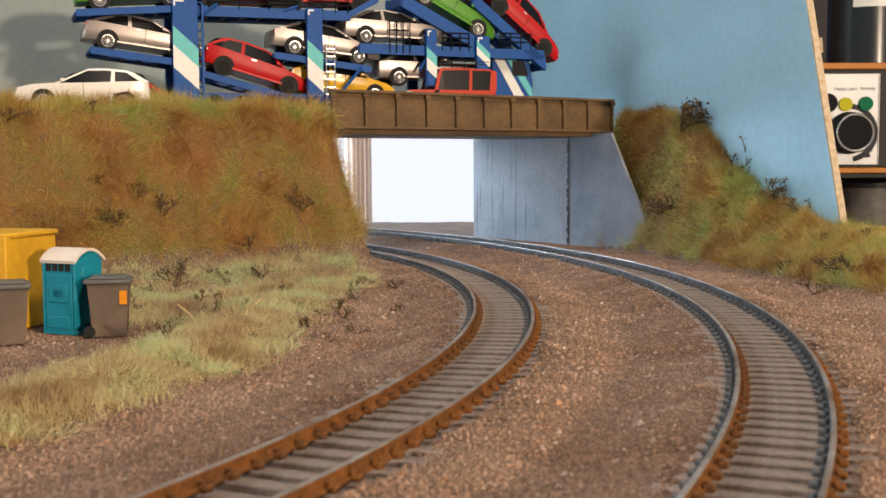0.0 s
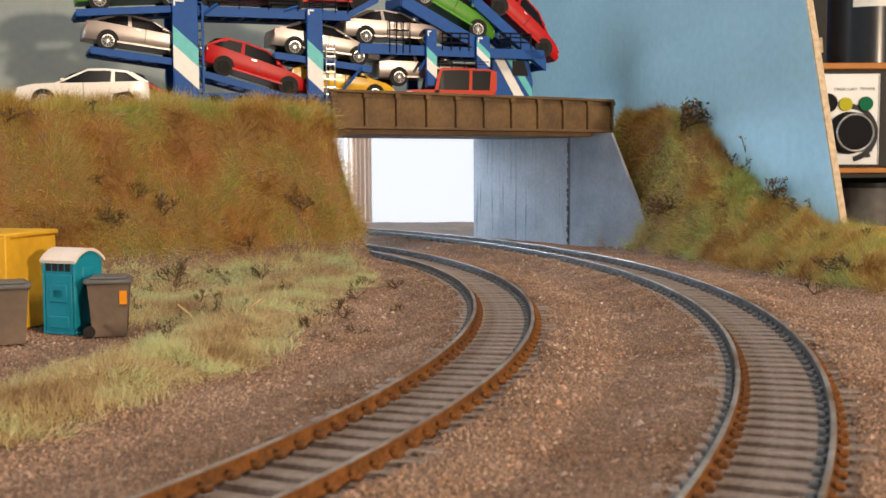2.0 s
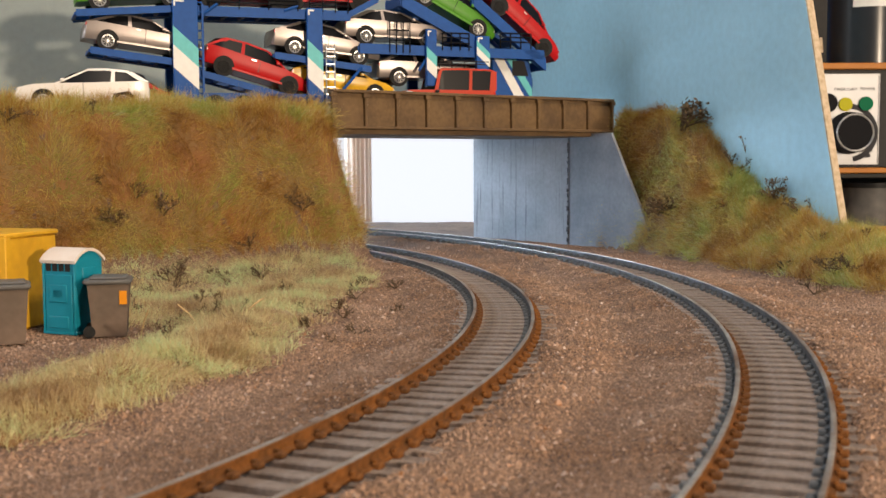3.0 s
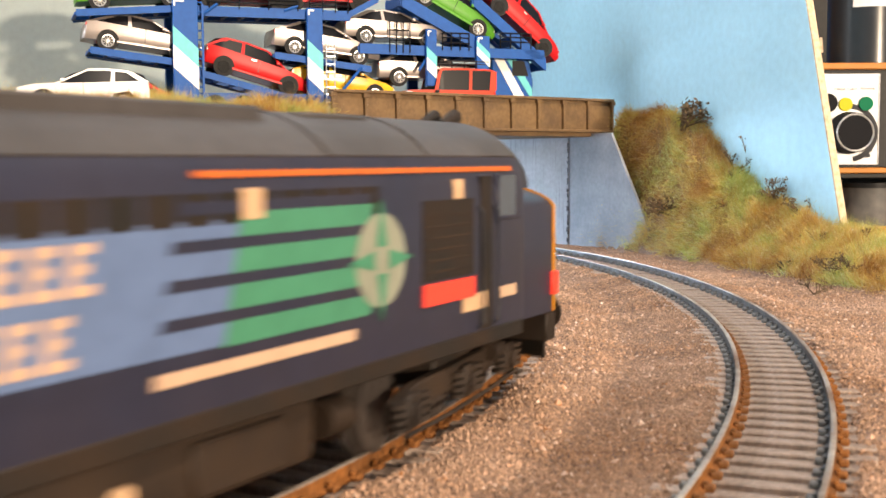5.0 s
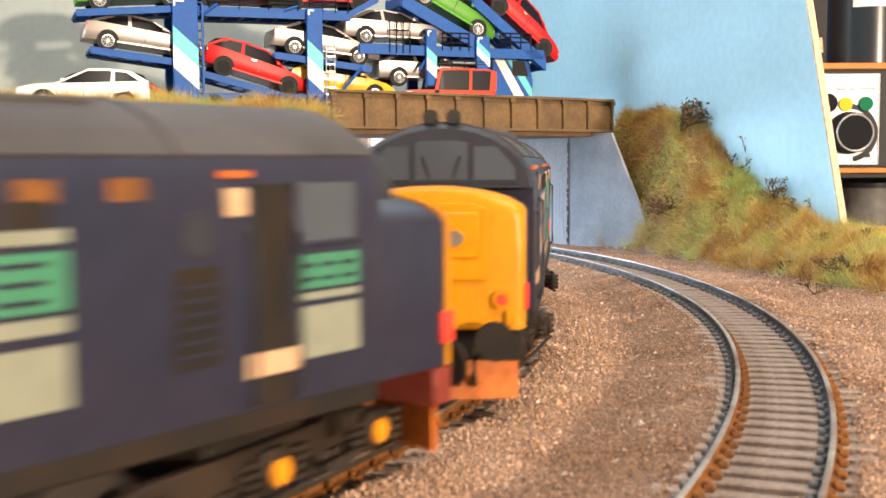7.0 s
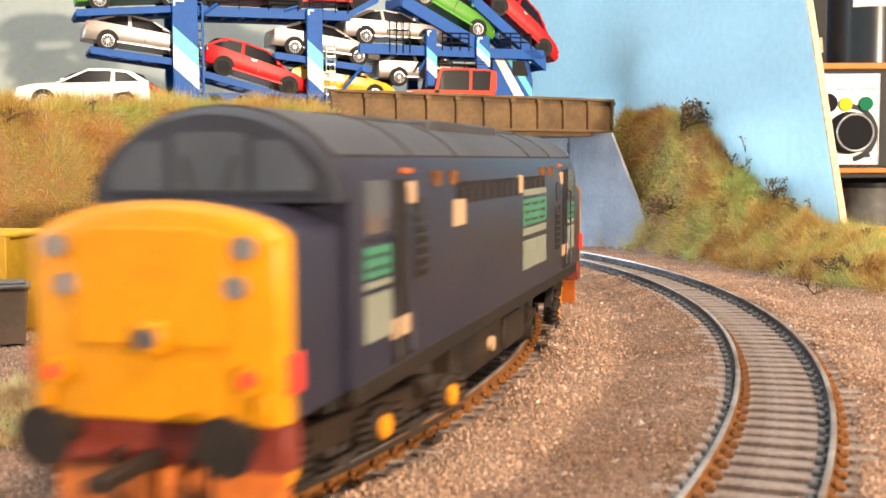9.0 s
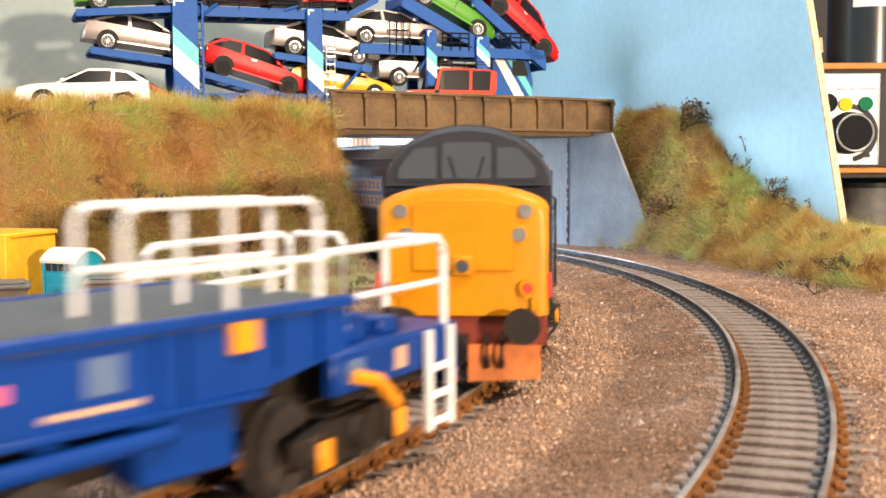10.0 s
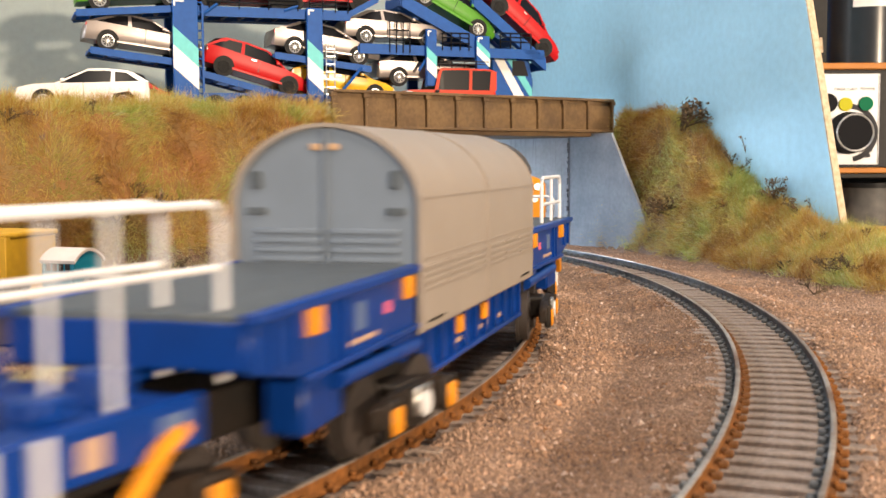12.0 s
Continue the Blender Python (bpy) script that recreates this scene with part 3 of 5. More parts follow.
        part("headlight_lens", new_rod((fx + k * 1.0, 0, 24.5), (fx + k * 1.7, 0, 24.5), 1.25, 14), M_GLASS, face)
        for s in (-1, 1):
            part("tail_light", new_rod((fx - k * 0.6, s * 12.4, 20.2), (fx + k * 0.9, s * 12.4, 20.2), 1.7, 14), M_LYEL, face)
            part("tail_lens", new_rod((fx + k * 0.8, s * 12.4, 20.2), (fx + k * 1.05, s * 12.4, 20.2), 1.0, 12), M_RED, face)
            part("lamp_bracket", new_box(min(fx, fx + k * 0.8), max(fx, fx + k * 0.8), s * 13.9 - .8, s * 13.9 + .8, 16, 18.2, 0.1), M_LYEL, face)
            part("edge_lamp", new_box(k * 111.6 - 1.4, k * 111.6 + 1.4, min(s * 16.0, s * 17.0), max(s * 16.0, s * 17.0), 18.2, 22.8, 0.15), M_RED, face)
            # buffers
            bm = bmesh.new()
            rod(bm, (k * 112, s * 11.4, 13.4), (k * 116.5, s * 11.4, 13.4), 1.9, 14)
            rod(bm, (k * 116.4, s * 11.4, 13.4), (k * 119, s * 11.4, 13.4), 1.3, 12)
            rod(bm, (k * 118.8, s * 11.4, 13.4), (k * 119.6, s * 11.4, 13.4), 3.5, 20)
            part("buffer", bm, M_BLACK, top)
        part("buffer_beam", new_box(min(k * 109, k * 113.4), max(k * 109, k * 113.4), -16.2, 16.2, 9.0, 14.6, 0.3), M_BLACK if first else M_BEAM, top, "buffer beam")
        part("coupling", new_box(min(k * 112, k * 127.5), max(k * 112, k * 127.5), -1.1, 1.1, 9.6, 11.2, 0.2), M_BLACK, top)
        for yy in (-4.6, 4.6, -7.4):
            bm = bmesh.new()
            pipe(bm, [(k * 113, yy, 11), (k * 115.2, yy, 10), (k * 115.4, yy, 6.5), (k * 114.2, yy, 4.8)], 0.6, 6)
            part("brake_hose", bm, M_BLACK, top)
        bm = bmesh.new()
        for s in (-1, 1):
            prism(bm, [(k * 114.8, s * 1.0), (k * 111.0, s * 15.0), (k * 110.0, s * 15.0), (k * 113.8, s * 1.0)], 5.5 if first and k > 0 else 2.0, 9.2, "z")
        part("snow_plough", bm, M_BLACK if first and k > 0 else M_PLOUGH, top, "snow plough")
        # cab front with windscreens above the nose
        csec = body_section(17.3, 39.5, 40.6, 51.9, 14)
        bm = bmesh.new()
        loft(bm, [[(k * x, y * sc, z if z < 41 else 40 + (z - 40) * zz) for y, z in csec] for x, sc, zz in ((94.5, 1.0, 1.0), (96.5, 0.99, 0.985), (98.6, 0.97, 0.90))])
        cab = part("cab_front", bm, M_CABDARK, top, "grey cab front with three windscreens")
        lean = (98.7 - 96.4) / 9.0
        for y0, y1, za, zb in ((-5.0, 5.0, 41.0, 48.4), (-14.0, -6.2, 41.0, 47.3), (6.2, 14.0, 41.0, 47.3)):
            mid = (y0 + y1) / 2
            drop = 0 if abs(mid) < 1 else 4.0
            outer = 1 if mid > 0 else -1
            q = [(y0, za), (y1, za)]
            if drop:
                q += [(y1, zb - drop), (y0 + (y1 - y0) * .55, zb)] + [(y0, zb)] if outer > 0 else [(y1, zb), (y0 + (y1 - y0) * .45, zb), (y0, zb - drop)]
            else:
                q += [(y1, zb - 0.4), (y1 - 1, zb), (y0 + 1, zb), (y0, zb - 0.4)]
            for nm, grow, px, mt in (("window_frame", 0.55, 0.16, M_CABDARK), ("windscreen", 0.0, 0.30, M_GLASS)):
                cy, cz = mid, (za + zb) / 2
                bm = bmesh.new()
                qq = [(y + math.copysign(grow, y - cy), z + math.copysign(grow, z - cz)) for y, z in q]
                xs = lambda z: k * 98.6
                loft(bm, [[(xs(z) - k * 0.8, y, z) for y, z in qq], [(xs(z) + k * (px + 0.1), y, z) for y, z in qq]])
                part(nm, bm, mt, cab)
        if first:
            for yy in (-2.2, 2.2):
                part("horn", new_rod((k * 92, yy, 51.3), (k * 97, yy, 53.0), 1.0, 10, 1.5), M_BLACK, top)
        for s in (-1, 1):
            bm = bmesh.new()
            pipe(bm, [(k * 99.2, s * 2.2, 41.2), (k * 99.2, s * 3.6, 45.5)], 0.18, 4)
            part("wiper", bm, M_BLACK, top)
    # underframe
    part("fuel_tank", new_box(-30, 30, -15.6, 15.6, 3.6, 12.5, 1.2, seg=2), M_GRIME, top)
    for s in (-1, 1):
        part("battery_box", new_box(-40, -32, min(s * 9, s * 16.2), max(s * 9, s * 16.2), 4.5, 12.5, 0.4), M_GRIME, top)
        part("tank_cover", new_box(4, 22, min(s * 15, s * 16.4), max(s * 15, s * 16.4), 4.6, 11.5, 0.4), M_GRIME, top)
        part("filler_cap", new_rod((-8, s * 15, 8), (-8, s * 16.7, 8), 1.5, 12), M_TAG, top)
        part("air_tank", new_rod((34, s * 13, 8), (40, s * 13, 8), 2.8, 14), M_GRIME, top)
    bogies = []
    for k in (-1, 1):
        bg = new("bogie")
        bg.empty_display_size = 0.01
        bg.parent = top
        bg.location = (k * 74.5 * MM, 0, 0)
        bg["label"] = "weathered six-wheel bogie"
        for s in (-1, 1):
            lo, hi = sorted((s * 12.6, s * 14.6))
            out = [(-31, 5.2), (-27, 4.2), (-20, 6.6), (-8, 6.6), (-2, 4.4), (4, 6.8), (18, 6.6), (26, 4.2), (31, 5.2), (31, 8.6), (22, 10.2), (-22, 10.2), (-31, 8.6)]
            part("side_frame", new_prism(out, lo, hi, "y", 0.25), M_GRIME, bg)
            for x in (-26.8, 0, 24.4):
                a, b = sorted((s * 14.4, s * 16.0))
                bm = new_box(x - 2.6, x + 2.6, a, b, 4.0, 9.6, 0.5)
                part("axle_box", bm, M_GRIME, bg)
                part("axle_cover", new_rod((x, s * 15.8, 6.6), (x, s * 16.6, 6.6), 1.7, 14), M_AMBER if not first else M_GRIME, bg)
                for o in (-5.2, 5.2):
                    bm = bmesh.new()
                    for q in range(4):
                        rod(bm, (x + o, s * 15.0, 4.6 + q * 1.2), (x + o, s * 15.0, 5.3 + q * 1.2), 1.5, 10)
                    part("coil_spring", bm, M_GRIME, bg)
            part("brake_cylinder", new_rod((12.5, s * 15.2, 9.6), (17.5, s * 15.2, 9.6), 1.6, 12), M_GRIME, bg)
            part("step", new_box(k * 30 - 2, k * 30 + 2, s * 14.6 - 1.6, s * 14.6 + 1.6, 2.6, 3.4, 0.1), M_GRIME, bg)
            bm = bmesh.new()
            pipe(bm, [(-30, s * 15.6, 3.6), (-12, s * 15.6, 3.0), (12, s * 15.6, 3.0), (30, s * 15.6, 3.6)], 0.4, 5)
            part("brake_rod", bm, M_GRIME, bg)
        part("bolster", new_box(-10, 10, -12.8, 12.8, 7.0, 12.6, 0.4), M_BLACK, bg)
        wheels = [wheelset(bg, "wheelset", x, 7.0) for x in (-26.8, 0, 24.4)]
        bogies.append((bg, k * 74.5, wheels, 7.0))
    return top, bogies


def flask_wagon():
    top = thing("flask_wagon", "bright blue eight-axle flask wagon, cream hood, white handrails", "wagon", group="train")
    # hood: ribbed cream shell with grey ends
    hs = body_section(17.0, 16.2, 38.5, 51.0, 18)
    bm = bmesh.new()
    inner = [(y * 0.965, z - (0.6 if z > 16 else 0)) for y, z in reversed(hs)]
    loft(bm, [[(x, y, z) for y, z in hs + inner] for x in (-49.5, 49.5)])
    hood = part("hood", bm, M_HOOD, top, "cream ribbed steel hood")
    for x in (-49.1, -0.9, 0.9, 49.1):
        bm = bmesh.new()
        loft(bm, [[(x + o, y * 1.008, z + (0.13 if z > 20 else 0)) for y, z in hs] + [(x + o, y * 0.98, z - 0.4) for y, z in reversed(hs)] for o in (-0.35, 0.35)])
        part("hood_seam", bm, M_HOOD, hood)
    for s in (-1, 1):
        lo, hi = sorted((s * 16.9, s * 17.16))
        for z in (38.4, 28.2):
            part("hood_rib", new_box(-49.4, 49.4, lo, hi, z, z + 0.35), M_HOOD, hood)
        for z in (26.6, 25.4, 24.2, 23.0):
            for x0, x1 in ((-48.2, -33), (-31.8, -17.5), (-16.3, -1.6), (1.6, 16.3), (17.5, 31.8), (33, 48.2)):
                part("louvre", new_box(x0, x1, lo, s * 17.28 if s > 0 else hi, z, z + 0.55) if s > 0 else new_box(x0, x1, -17.28, hi, z, z + 0.55), M_HOOD, hood)
        for x in (-40, 40):
            part("lifting_slot", new_box(x - 5, x + 5, lo, hi, 17.2, 17.6), M_BLACK, hood)
    for k in (-1, 1):
        end = [(y * 0.955, min(z, 51.0) - 0.7 if z > 16 else z) for y, z in hs]
        bm = bmesh.new()
        loft(bm, [[(k * 47.7, y, z) for y, z in end], [(k * 48.8, y, z) for y, z in end]])
        e = part("hood_end", bm, M_HOODGREY, top, "blue-grey hood end with vents")
        fx = sorted((k * 48.7, k * 49.25))
        for z in (27.6, 29.2, 30.8, 32.4):
            for a, b in ((-13, -0.8), (0.8, 13)):
                part("vent_slat", new_box(*fx, a, b, z, z + 0.8, 0.1), M_HOODGREY, e)
        part("centre_seam", new_box(*fx, -0.25, 0.25, 26.6, 50), M_HOODGREY, e)
        for yy in (-12.5, 12.5):
            part("latch", new_box(*fx, yy - 0.9, yy + 0.9, 40, 43, 0.1), M_DECKGREY, e)
            part("hinge", new_box(*fx, yy - 1.6, yy + 1.6, 35.6, 36.8, 0.1), M_DECKGREY, e)
        for yy in (-1.6, 1.6):
            part("vent_plate", new_box(*fx, yy - 0.9, yy + 0.9, 46.5, 47.6, 0.1), M_TAG, e)
        for a, b in ((-14, -8), (-5, 5), (8, 14)):
            part("gap", new_box(*fx, a, b, 26.0, 26.5), M_BLACK, e)
    # low middle frame
    for s in (-1, 1):
        lo, hi = sorted((s * 13.4, s * 14.6))
        part("centre_girder", new_prism([(-60, 15.0), (-42, 7.2), (42, 7.2), (60, 15.0), (60, 17), (-60, 17)], lo, hi, "y", 0.2), M_WBLUE, top)
        lo, hi = sorted((s * 14.4, s * 15.8))
        part("girder_flange", new_box(-62, 62, lo, hi, 15.2, 16.4, 0.2), M_WBLUE, top)
        part("girder_foot", new_box(-42, 42, lo, hi, 7.0, 8.0, 0.2), M_WBLUE, top)
        for x in (-40, -31, -22, -13, -4, 5, 14, 23, 32, 41):
            part("rib", new_box(x - 0.5, x + 0.5, lo, s * 15.6 if s > 0 else hi, 7.8, 15.4) if s > 0 else new_box(x - 0.5, x + 0.5, -15.6, hi, 7.8, 15.4), M_WBLUE, top)
        for x in (-18, 3):
            part("reflector", new_box(x - 1.6, x + 1.6, *sorted((s * 15.0, s * 16.1)), 11.6, 15.0, 0.15), M_AMBER, top)
        for x, w in ((-20, 7), (2, 8), (20, 6)):
            part("marking", new_box(x, x + w, *sorted((s * 14.5, s * 14.78)), 9.4, 10.3), M_LETTER, top)
    # raised end decks; the low platforms at the ends turn with the bogies
    ends = []
    for k in (-1, 1):
        def X(a, b):
            return sorted((k * a, k * b))
        part("end_deck", new_box(*X(50, 114), -16.2, 16.2, 25.8, 27.4, 0.3), M_DECKGREY, top, "dull grey steel deck")
        plat = part("end_platform", new_box(*X(24, 56), -15.0, 15.0, 17.8, 19.2, 0.2), M_WBLUE, top, "low blue end platform")
        ends.append((plat, k * 94.0))
        for s in (-1, 1):
            lo, hi = sorted((s * 15.2, s * 16.0))
            part("deck_girder", new_prism([(k * 50, 17.2), (k * 97, 17.2), (k * 114, 20.5), (k * 114, 26.6), (k * 50, 26.6)], lo, hi, "y", 0.1), M_WBLUE, top)
            part("deck_flange", new_box(*X(49.6, 115), *sorted((s * 15.0, s * 17.0)), 26.2, 27.6, 0.25), M_WBLUE, top)
            part("deck_foot", new_box(*X(49.6, 99), *sorted((s * 15.0, s * 16.8)), 16.8, 17.8, 0.2), M_WBLUE, top)
            for x in (84, 88, 102, 109):
                part("rib", new_box(*X(x - 0.4, x + 0.4), *sorted((s * 15.8, s * 16.7)), 17.6 if x < 97 else 20, 26.4), M_WBLUE, top)
            for x in (55, 96):
                part("reflector", new_box(*X(x - 2.0, x + 2.0), *sorted((s * 15.9, s * 17.0)), 22.6, 26.2, 0.15), M_AMBER, top)
            part("data_panel", new_box(*X(75, 79.5), *sorted((s * 15.9, s * 16.14)), 20.6, 24.6), M_PALE, top)
            part("data_panel", new_box(*X(63, 66), *sorted((s * 15.9, s * 16.14)), 21.4, 23.2), M_PINK, top)
            part("marking", new_box(*X(70, 82), *sorted((s * 15.9, s * 16.14)), 18.8, 19.5), M_LETTER, top)
            bm = bmesh.new()
            rod(bm, (k * 48, s * 15.6, 14.0), (k * 86, s * 15.6, 14.8), 1.3, 12)
            part("side_tube", bm, M_WBLUE, top)
            bm = bmesh.new()
            rod(bm, (k * 54, s * 14.6, 14), (k * 60, s * 14.6, 17.6), 0.8, 8)
            rod(bm, (k * 74, s * 14.6, 14.4), (k * 68, s * 14.6, 17.6), 0.8, 8)
            part("strut", bm, M_WBLUE, top)
            part("swivel_bracket", new_box(*X(82, 96), *sorted((s * 9, s * 15.0)), 9.0, 16.8, 0.6), M_WBLUE, top)
            y = -13.4 if s < 0 else -4.5
            xa, xb, host, foot = (82, 111.5, top, 27) if k > 0 else (14, 51, plat, 19)
            bm = bmesh.new()
            pipe(bm, [(k * xa, y, foot), (k * xa, y, 37.6), (k * (xa + .5), y, 39.2), (k * (xa + 2), y, 39.8), (k * (xb - 2), y, 39.8), (k * (xb - .6), y, 39.2), (k * xb, y, 37.6), (k * xb, y, foot)], 0.55, 6)
            pipe(bm, [(k * xa, y, 32.4), (k * xb, y, 32.4)], 0.5, 6)
            pipe(bm, [(k * (xa + xb) / 2, y, foot), (k * (xa + xb) / 2, y, 39.6)], 0.5, 6)
            part("handrail", bm, M_RAILWHITE, host, "white tubular handrail")
            y = s * 14.6
            if k > 0:
                bm = bmesh.new()
                pipe(bm, [(k * 17.5, y, 19), (k * 17.5, y, 31.6), (k * 19, y, 32.6), (k * 50, y, 32.6), (k * 52, y, 31.6), (k * 52.6, y, 30), (k * 52.6, y, 19)], 0.62, 6)
                pipe(bm, [(k * 17.5, y, 26), (k * 52.6, y, 26)], 0.5, 6)
                part("handrail", bm, M_RAILWHITE, plat, "white tubular handrail")
            for a, b, mt in ((23, 27.5, M_PALE), (36, 39.5, M_LETTER)):
                part("data_plate", new_box(*X(a, b), *sorted((s * 15.1, s * 15.35)), 14.4, 17.6), mt, plat)
            for a, b, h in ((28, 33, 23.0), (37, 42, 21.6)):
                part("gear_box", new_box(*X(a, b), *sorted((s * 7, s * 12.4)), 19.0, h, 0.4), M_WBLUE, plat)
            part("valve", new_rod((k * 46, s * 9, 19), (k * 46, s * 9, 22), 1.5, 12), M_BLACK, plat)
            part("brake_pipe", new_rod((k * 22, s * 13.8, 12.2), (k * 54, s * 13.8, 12.2), 0.7, 8), M_BLACK, plat)
            part("end_frame", new_box(*X(20, 56), *sorted((s * 13.2, s * 15.2)), 13.0, 19.0, 0.4), M_WBLUE, plat)
            bm = bmesh.new()
            for x in (45, 52):
                rod(bm, (k * x, s * 16.0, 3.6), (k * x, s * 16.0, 19), 0.8, 6)
            for z in (4.6, 8.8, 13.0):
                rod(bm, (k * 45, s * 16.0, z), (k * 52, s * 16.0, z), 0.65, 6)
            part("step_ladder", bm, M_RAILWHITE, plat, "white steps")
            bm = bmesh.new()
            rod(bm, (k * 54, s * 11.4, 13.4), (k * 60, s * 11.4, 13.4), 1.8, 12)
            rod(bm, (k * 60, s * 11.4, 13.4), (k * 61, s * 11.4, 13.4), 3.3, 18)
            part("buffer", bm, M_BLACK, plat)
            bm = bmesh.new()
            pipe(bm, [(k * 24, s * 15.2, 15.5), (k * 29, s * 16.4, 14.2), (k * 34, s * 16.6, 10)], 1.1, 6)
            part("brake_lever", bm, M_AMBER, plat, "orange brake lever")
        for s in (-1, 1):
            bm = bmesh.new()
            pipe(bm, [(k * 52.6, s * 14.6, 31), (k * 52.6, s * 13.6, 32.6), (k * 52.6, s * 5, 32.6), (k * 52.6, s * 4, 31), (k * 52.6, s * 4, 19)], 0.6, 6)
            part("handrail", bm, M_RAILWHITE, plat, "white tubular handrail")
        part("head_stock", new_box(*X(53, 56.2), -15.2, 15.2, 9.6, 18, 0.3), M_WBLUE, plat)
        part("coupling", new_box(*X(56, 70), -1.1, 1.1, 9.4, 11.2, 0.2), M_BLACK, plat)
        part("spine", new_box(*X(-50, 54), -6, 6, 9.5, 15.8, 0.4), M_BLACK, plat)
        part("deck_end", new_box(*X(112.8, 114.2), -15.4, 15.4, 20.8, 26.4, 0.2), M_WBLUE, top)
    bogies = []
    for x in (-121, -58, 58, 121):
        bg = new("bogie")
        bg.empty_display_size = 0.01
        bg.parent = top
        bg.location = (x * MM, 0, 0)
        bg["label"] = "black four-wheel wagon bogie with amber axle ends"
        for s in (-1, 1):
            lo, hi = sorted((s * 12.4, s * 14.2))
            part("side_frame", new_prism([(-16, 5), (-8, 5), (-5, 3.4), (5, 3.4), (8, 5), (16, 5), (16, 8.4), (8, 9.6), (-8, 9.6), (-16, 8.4)], lo, hi, "y", 0.3), M_BLACK, bg)
            for xx in (-11, 11):
                part("axle_box", new_box(xx - 3, xx + 3, *sorted((s * 13.6, s * 15.2)), 3.4, 9.0, 0.5), M_BLACK, bg)
                part("axle_cover", new_box(xx - 1.7, xx + 1.7, *sorted((s * 15.0, s * 15.7)), 4.0, 8.0, 0.3), M_AMBER, bg)
            part("spring_plate", new_box(-3.0, 3.0, *sorted((s * 14, s * 15.2)), 5, 9.4, 0.4), M_TIN if abs(x) < 100 else M_BLACK, bg)
            part("disc", new_rod((0, s * 15.0, 6.6), (0, s * 15.6, 6.6), 2.0, 14), M_RAILWHITE if abs(x) < 100 else M_BLACK, bg)
        part("bolster", new_box(-5, 5, -12.6, 12.6, 5, 10, 0.4), M_BLACK, bg)
        wheels = [wheelset(bg, "wheelset", xx, 6.2) for xx in (-11, 11)]
        bogies.append((bg, x, wheels, 6.2))
    for plat, x in ends:
        bogies.append((plat, x, [], 6.2))
    return top, bogies


loco_a, bogies_a = loco("", True)
loco_b, bogies_b = loco("", False)
wagon_a, bogies_w = flask_wagon()


# ---------------------------------------------------------------- road, model cars and transporter
M_TRUCK = mat("transporter_blue", (0.009, 0.075, 0.30), 0.5, fine=(0.3, 0.10), spec=0.2)
M_TEAL = mat("teal_stripe", (0.12, 0.50, 0.52), 0.45, fine=(0.4, 0.06))
M_STRIPE = mat("white_stripe", (0.78, 0.78, 0.76), 0.45, fine=(0.4, 0.04))
M_CARRED = mat("car_red", (0.46, 0.008, 0.010), 0.38, spec=0.22, fine=(0.4, 0.03))
M_CARGREEN = mat("car_green", (0.08, 0.27, 0.02), 0.36, spec=0.25, fine=(0.4, 0.03))
M_CARSILVER = mat("car_silver", (0.30, 0.262, 0.245), 0.36, 0.6, coat=0.4, fine=(0.4, 0.04))
M_CARWHITE = mat("car_white", (0.80, 0.76, 0.72), 0.30, coat=0.5, fine=(0.4, 0.02))
M_CARYELLOW = mat("car_yellow", (0.75, 0.42, 0.015), 0.28, coat=0.5, fine=(0.4, 0.03))
M_CARORANGE = mat("car_vermilion", (0.48, 0.04, 0.015), 0.42, spec=0.2, fine=(0.4, 0.03))
M_CARGLASS = mat("car_window", (0.008, 0.008, 0.010), 0.3, spec=0.16)
M_TYREBLACK = mat("tyre_rubber", (0.016, 0.016, 0.016), 0.7, fine=(0.8, 0.2))
M_ALLOY = mat("alloy_rim", (0.62, 0.60, 0.57), 0.3, 0.7, fine=(0.8, 0.1))
M_LAMPRED = mat("lamp_red", (0.45, 0.02, 0.02), 0.25, coat=0.5)
M_LAMPCLEAR = mat("lamp_clear", (0.65, 0.66, 0.68), 0.15, 0.3, coat=0.5)
M_ROAD = mat("road_grey", (0.12, 0.115, 0.11), 0.9, fine=(0.6, 0.2), bump=0.15)

TRUCK_M = P(-174, 562, 0, 0, 0, math.degrees(math.atan2(83, 220)))
slab_road = finish("road", new_box(-330, 183, 4.5, 110, 68.5, 71.5, 0.3), M_ROAD)
slab_road.matrix_world = P(-53, 558, 0, 0, 0, math.degrees(math.atan2(109, 149.5)))
tagged(slab_road, "dark grey model road along the bank top", "road", kind="structure")

